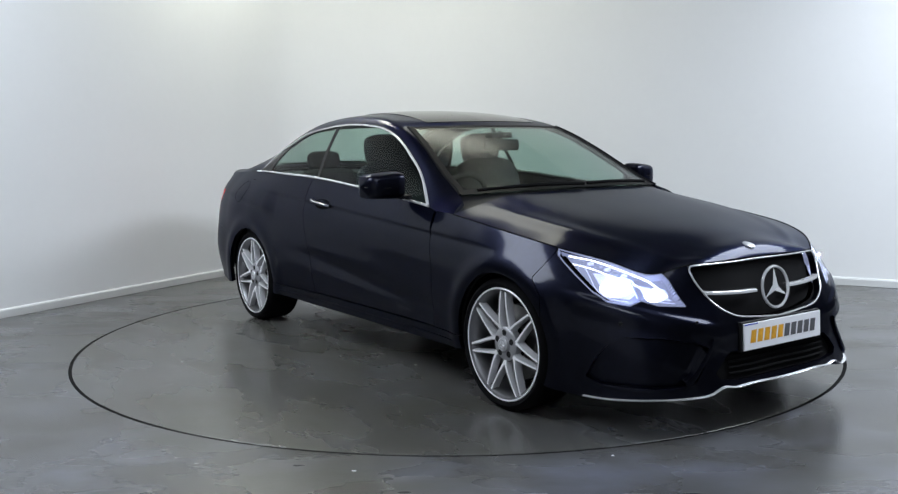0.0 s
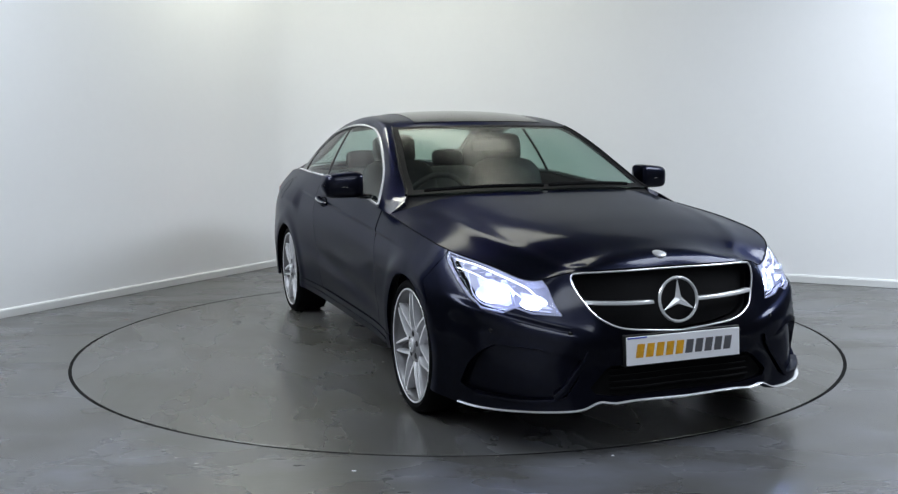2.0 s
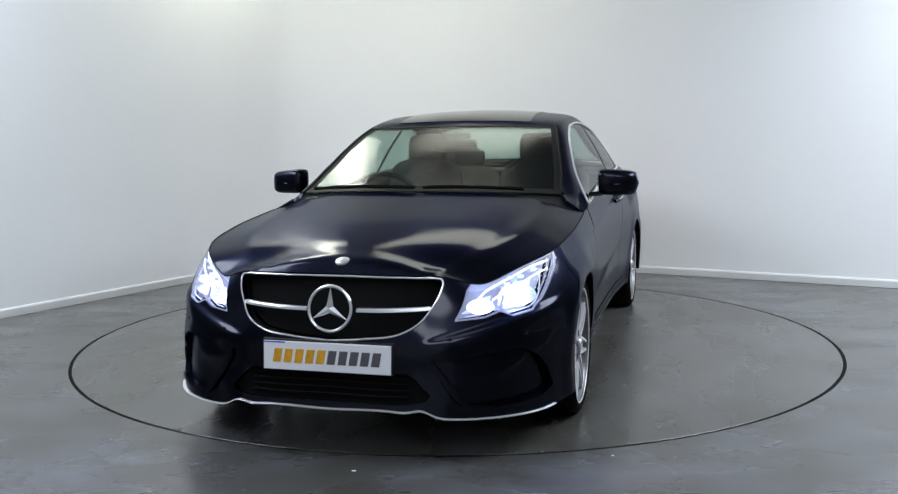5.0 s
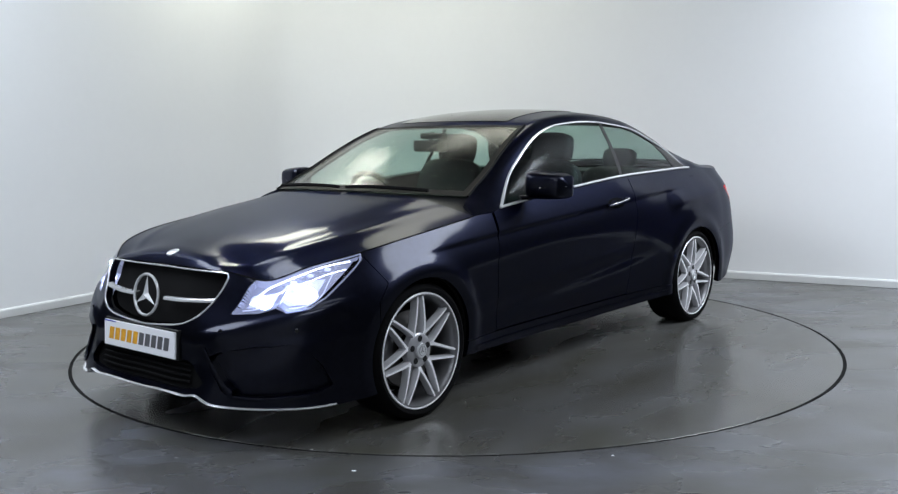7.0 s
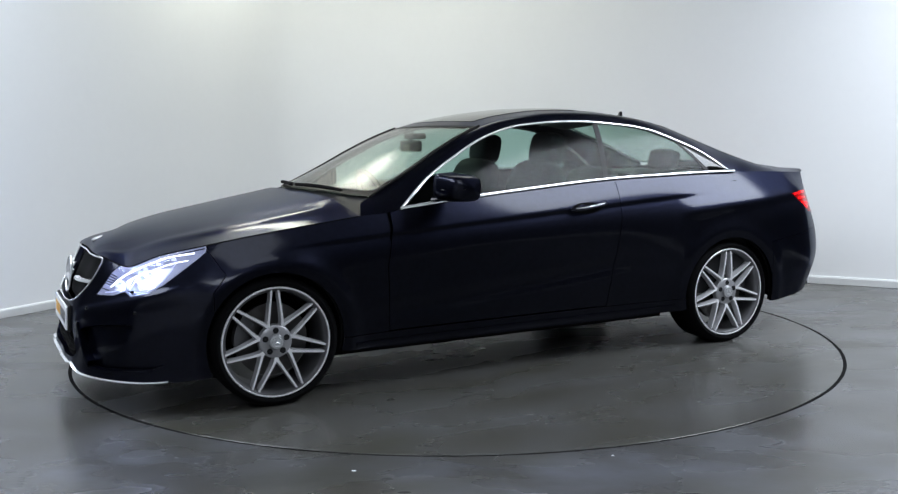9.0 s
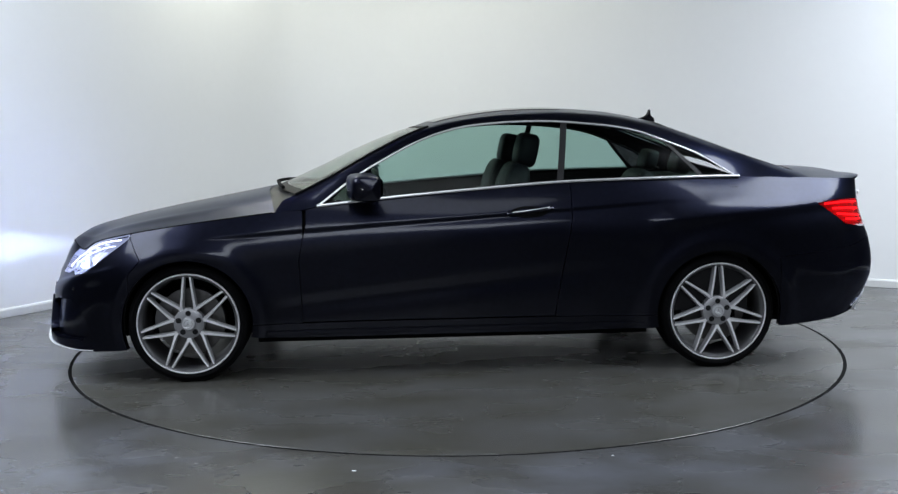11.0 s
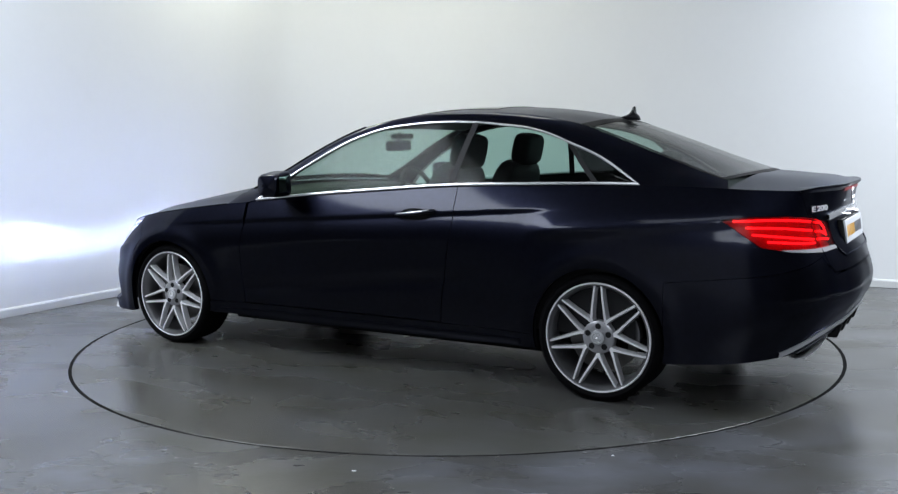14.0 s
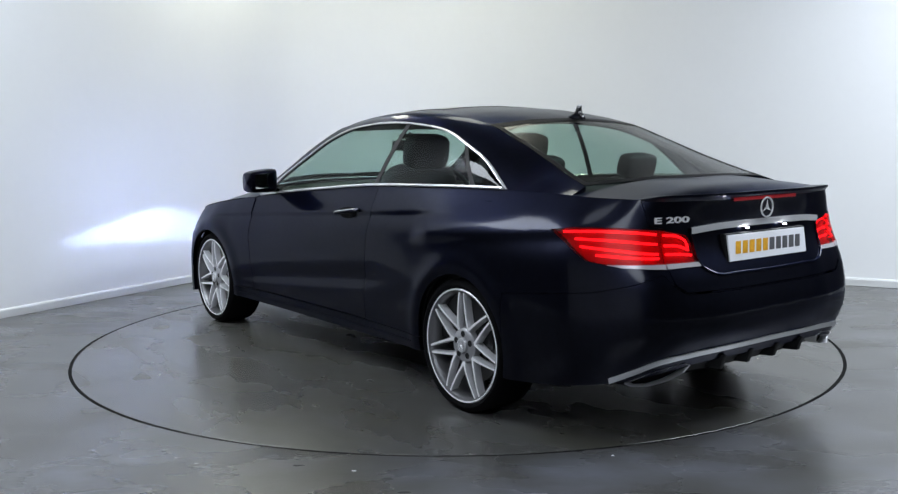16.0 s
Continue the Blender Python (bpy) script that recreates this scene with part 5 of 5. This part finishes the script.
def build_mirror(side):
    """Door mirror: rounded shell, glass to the rear, foot on the door."""
    bm = bmesh.new()
    rows = []
    for i, a in enumerate(np.linspace(-1, 1, 15)):          # along the width, outwards
        ring = []
        w = (1 - abs(a) ** 5.0) ** (1 / 3.2) if abs(a) < 1 else 0.0
        w = max(w, 0.05)
        for b in np.linspace(0, math.tau, 25)[:-1]:
            cx, cz = math.cos(b), math.sin(b)
            ex = math.copysign(abs(cx) ** 0.5, cx)
            ez = math.copysign(abs(cz) ** 0.45, cz)
            x = 0.455 + (0.095 if ex > 0 else 0.055) * ex * w - 0.024 * a
            z = 0.986 + 0.067 * ez * (0.80 + 0.2 * w) * (w ** 0.5) - 0.010 * a * (ez > 0)
            ring.append(bm.verts.new((x, side * (0.941 + 0.106 * a), z)))
        rows.append(ring)
    for p, q in zip(rows, rows[1:]):
        for i in range(24):
            bm.faces.new((p[i], p[(i + 1) % 24], q[(i + 1) % 24], q[i]))
    bm.faces.new(rows[0])
    bm.faces.new(rows[-1])
    bmesh.ops.recalc_face_normals(bm, faces=bm.faces[:])
    body = on_car("door_mirror", bm, PAINT, "navy door mirror on a black foot")
    bm = bmesh.new()
    v = [bm.verts.new((0.398 - 0.022 * a, side * (0.945 + 0.074 * a), 0.987 + 0.047 * c)) for a, c in ((-1, -0.9), (0.9, -0.85), (1, 0), (0.9, 0.9), (-0.9, 1))]
    bm.faces.new(v)
    face_out(bm, (-1, 0, 0))
    on_car("mirror_glass", bm, MIRROR, "", body, smooth=False)
    bm = bmesh.new()
    tube(bm, [(0.53, side * 0.80, 0.925), (0.51, side * 0.85, 0.928), (0.485, side * 0.90, 0.938)], 0.022, 10, 0.6)
    on_car("mirror_foot", bm, GLOSS_BLACK, "", body)
    bm = bmesh.new()
    tube(bm, [(0.545, side * 0.870, 0.975), (0.549, side * 0.94, 0.978), (0.528, side * 1.005, 0.980), (0.472, side * 1.043, 0.982)], 0.0035, 8)
    on_car("indicator_strip", bm, GLOSS_BLACK, "", body)


def build_door_handle(side):
    xs = np.linspace(-0.268, -0.492, 14)
    bm = bmesh.new()
    pts = [at(s_x(x), 0.836 + 0.028 * i / 13, 0.006 + 0.026 * max(math.sin(math.pi * i / 13), 0.0) ** 0.5, side) for i, x in enumerate(xs)]
    tube(bm, pts, 0.014, 10, 0.75)
    h = on_car("door_handle", bm, PAINT, "navy pull handle with chrome strip")
    bm = bmesh.new()
    tube(bm, [p + Vector((0, side * 0.0105, 0.006)) for p in pts[1:-1]], 0.0032, 8)
    on_car("handle_strip", bm, CHROME, "", h)
    # flat black oval behind the handle, painted for the hollow's shade
    bm = bmesh.new()
    for i in range(1):
        c = at(s_x(-0.375), 0.845, -0.004, side)
        for r0 in ((0.095, 0.030),):
            ring = [bm.verts.new(at(s_x(-0.375 + r0[0] * math.cos(k * math.tau / 28)), 0.843 + r0[1] * math.sin(k * math.tau / 28) - 0.0 * c.x, 0.0015, side)) for k in range(28)]
        bm.faces.new(ring)
    bmesh.ops.recalc_face_normals(bm, faces=bm.faces[:])
    face_out(bm, (0, side, 0))
    on_car("handle_bowl_shade", bm, SHADOW_BLACK, "", h)


def build_fuel_flap():
    """Round filler flap in the right rear quarter: a fine shut line round a flush lid."""
    bm = bmesh.new()
    tube(bm, [at(s_x(-1.56 + 0.078 * math.cos(a)), 0.870 + 0.070 * math.sin(a), -0.0002, -1) for a in np.linspace(0, math.tau, 37)[:-1]], 0.0016, 6, 1.0, (0, 1, 0.3), True)
    on_car("fuel_flap_gap", bm, SHADOW_BLACK, "dark shut line round the fuel flap")


def build_roof_and_glass_details():
    bm = bmesh.new()
    slab_prism(bm, [(-1.165, 1.330), (-1.205, 1.342), (-1.222, 1.354), (-1.236, 1.384), (-1.245, 1.386), (-1.249, 1.350), (-1.268, 1.334), (-1.275, 1.310), (-1.20, 1.315)], -0.014, 0.014, 0.005)
    on_car("roof_antenna", bm, GLOSS_BLACK, "black shark-fin antenna")
    for y0, y1, x0, x1, lift in ((-0.62, -0.02, 1.02, 1.075, 0.0), (0.52, 0.02, 1.045, 1.06, 0.0)):
        bm = bmesh.new()
        pts = []
        for k in np.linspace(0, 1, 10):
            y = y0 + (y1 - y0) * k
            pts.append((x0 + (x1 - x0) * k - 0.075 - 0.10 * (y / 0.7) ** 2, y, 0.984 - 0.020 * (y / 0.7) ** 2 + 0.004 * math.sin(math.pi * k)))
        tube(bm, pts, 0.010, 6)
        on_car("wiper", bm, SHADOW_BLACK, "black windscreen wiper")
    # dark cowl between the bonnet's rear edge and the windscreen
    n = len(HOOD_REAR)
    half = SCREEN_BASE[:len(SCREEN_BASE) // 2 + 1][::-1]
    base = np.stack([np.interp(np.linspace(0, 1, n), np.linspace(0, 1, len(half)), half[:, k]) for k in range(3)], 1)
    g = np.stack([HOOD_REAR + np.array([0.01, 0, -0.010]), (HOOD_REAR + base) / 2 + np.array([0, 0, -0.016]), base + np.array([-0.02, 0, -0.004])], 1)
    bm = bmesh.new()
    grid_faces(bm, g)
    grid_faces(bm, flip(g)[::-1])
    bmesh.ops.remove_doubles(bm, verts=bm.verts[:], dist=0.0005)
    bmesh.ops.recalc_face_normals(bm, faces=bm.faces[:])
    face_out(bm, (0, 0, 1))
    on_car("cowl", bm, BLACK)


for lamp_side in (1, -1):
    build_headlamp(lamp_side)
    build_tail_lamp(lamp_side)
    build_mirror(lamp_side)
    build_door_handle(lamp_side)
build_grille()
build_plate(2.226, 0.338, 0.450, 1)
build_plate(-2.360, 0.726, 0.832, -1)
build_bumper_trim()
build_fuel_flap()
build_roof_and_glass_details()

# ---------------------------------------------------------------- the car: inside
def cushion(bm, w, h, d, m, soft=2.6):
    """A padded block, rounded like a stuffed cushion."""
    rows = []
    for b in np.linspace(-math.pi / 2, math.pi / 2, 11):
        ring = []
        for a in np.linspace(0, math.tau, 25)[:-1]:
            p = lambda q: math.copysign(abs(q) ** (2 / soft / 1.6), q)
            ring.append(bm.verts.new(m @ Vector((d / 2 * p(math.cos(b)) * p(math.cos(a)), w / 2 * p(math.cos(b)) * p(math.sin(a)), h / 2 * p(math.sin(b))))))
        rows.append(ring)
    for p, q in zip(rows, rows[1:]):
        for i in range(24):
            bm.faces.new((p[i], p[(i + 1) % 24], q[(i + 1) % 24], q[i]))
    bmesh.ops.remove_doubles(bm, verts=bm.verts[:], dist=0.0005)
    bmesh.ops.recalc_face_normals(bm, faces=bm.faces[:])


def build_front_seat(side):
    y = side * 0.37
    bm = bmesh.new()
    cushion(bm, 0.50, 0.60, 0.15, Matrix.Translation((-0.30, y, 0.80)) @ pose(0, 0, 0, 0, -17, 0))
    seat = on_car("front_seat", bm, LEATHER, "black leather front seat")
    bm = bmesh.new()
    cushion(bm, 0.27, 0.19, 0.12, Matrix.Translation((-0.43, y, 1.155)) @ pose(0, 0, 0, 0, -12, 0))
    on_car("headrest", bm, LEATHER, "", seat)
    bm = bmesh.new()
    cushion(bm, 0.50, 0.16, 0.52, Matrix.Translation((0.02, y, 0.50)))
    on_car("seat_cushion", bm, LEATHER, "", seat)


def build_rear_seat(side):
    y = side * 0.33
    bm = bmesh.new()
    cushion(bm, 0.52, 0.50, 0.16, Matrix.Translation((-1.20, y, 0.78)) @ pose(0, 0, 0, 0, -24, 0))
    seat = on_car("rear_seat", bm, LEATHER, "black leather rear seat")
    bm = bmesh.new()
    cushion(bm, 0.24, 0.13, 0.09, Matrix.Translation((-1.33, y, 1.075)) @ pose(0, 0, 0, 0, -15, 0))
    on_car("headrest", bm, LEATHER, "", seat)


def build_cabin():
    bm = bmesh.new()
    g = []
    for y in np.linspace(-0.70, 0.70, 25):
        k = (y / 0.70) ** 2
        g.append([(0.95 - 0.17 * k, y, 0.945 - 0.02 * k), (0.78 - 0.10 * k, y, 0.94 - 0.02 * k), (0.60, y, 0.93 - 0.02 * k), (0.53, y, 0.88), (0.55, y, 0.70), (0.64, y, 0.50)])
    grid_faces(bm, np.array(g))
    bmesh.ops.recalc_face_normals(bm, faces=bm.faces[:])
    face_out(bm, (0, 0, 1))
    on_car("dashboard", bm, BLACK, "black moulded dashboard")
    bm = bmesh.new()
    tube(bm, [(0, 0.182 * math.cos(a), 0.182 * math.sin(a)) for a in np.linspace(0, math.tau, 41)[:-1]], 0.016, 10, 1.0, (1, 0, 0), True)
    for a in (0.1, math.pi - 0.1, -math.pi / 2):
        tube(bm, [(0.03, 0.03 * math.cos(a), 0.03 * math.sin(a)), (0.0, 0.18 * math.cos(a), 0.18 * math.sin(a))], 0.018, 8, 0.5, (1, 0, 0))
    lathe_b = Matrix.Translation((0.36, -0.37, 0.86)) @ pose(0, 0, 0, 0, 24, 0)
    bmesh.ops.transform(bm, matrix=lathe_b, verts=bm.verts[:])
    on_car("steering_wheel", bm, LEATHER, "black leather steering wheel")
    bm = bmesh.new()
    box(bm, 0.26, 0.295, -0.125, 0.125, 1.150, 1.215, 0.015)
    tube(bm, [(0.28, 0, 1.205), (0.26, 0, 1.262)], 0.012, 8)
    on_car("interior_mirror", bm, BLACK, "black interior mirror")
    bm = bmesh.new()
    box(bm, 0.21, 0.29, -0.075, 0.075, 1.222, 1.256, 0.012)
    on_car("sensor_housing", bm, BLACK)
    # door cards, floor, rear shelf
    for side in (1, -1):
        bm = bmesh.new()
        g = np.array([[tuple(at(s_x(x), z, -0.07, side)) for z in (0.30, 0.50, 0.72, 0.86, float(belt(s_x(x))) - 0.012)] for x in np.linspace(0.85, -1.55, 30)])
        g[:, -1, 1] += side * 0.035
        grid_faces(bm, g)
        on_car("door_card", bm, BLACK)
    bm = bmesh.new()
    box(bm, -1.6, 0.8, -0.78, 0.78, 0.25, 0.30)
    on_car("cabin_floor", bm, SHADOW_BLACK, smooth=False)
    # unseen black boards, added to stop lamp light leaking into the cabin
    bm = bmesh.new()
    box(bm, -1.50, -1.46, -0.79, 0.79, 0.24, 0.955)
    on_car("rear_light_block", bm, SHADOW_BLACK, smooth=False)
    bm = bmesh.new()
    box(bm, 0.84, 0.87, -0.76, 0.76, 0.24, 0.86)
    on_car("front_light_block", bm, SHADOW_BLACK, smooth=False)
    bm = bmesh.new()
    box(bm, -1.93, -1.32, -0.66, 0.66, 0.955, 0.985, 0.01)
    on_car("rear_shelf", bm, BLACK)


for seat_side in (1, -1):
    build_front_seat(seat_side)
    build_rear_seat(seat_side)
build_cabin()


# ---------------------------------------------------------------- movement
TURN = [(0, -54.55), (0.5, -55.87), (1, -58.73), (1.5, -63.22), (2, -69.05), (2.5, -75.13), (3, -81.19), (3.5, -87.22), (4, -93.24), (4.5, -99.24), (5, -105.22), (6, -117.13), (7, -128.97), (8, -140.74), (9, -152.44), (10, -164.09), (11, -175.67), (12, -187.2), (13, -198.69), (14, -210.12), (15, -221.51), (16, -232.85)]


def motions():
    rows = [(t, pose(0, 0, 0, 0, 0, a)) for t, a in TURN]
    walk(car, rows)
    walk(turntable, rows)


motions()
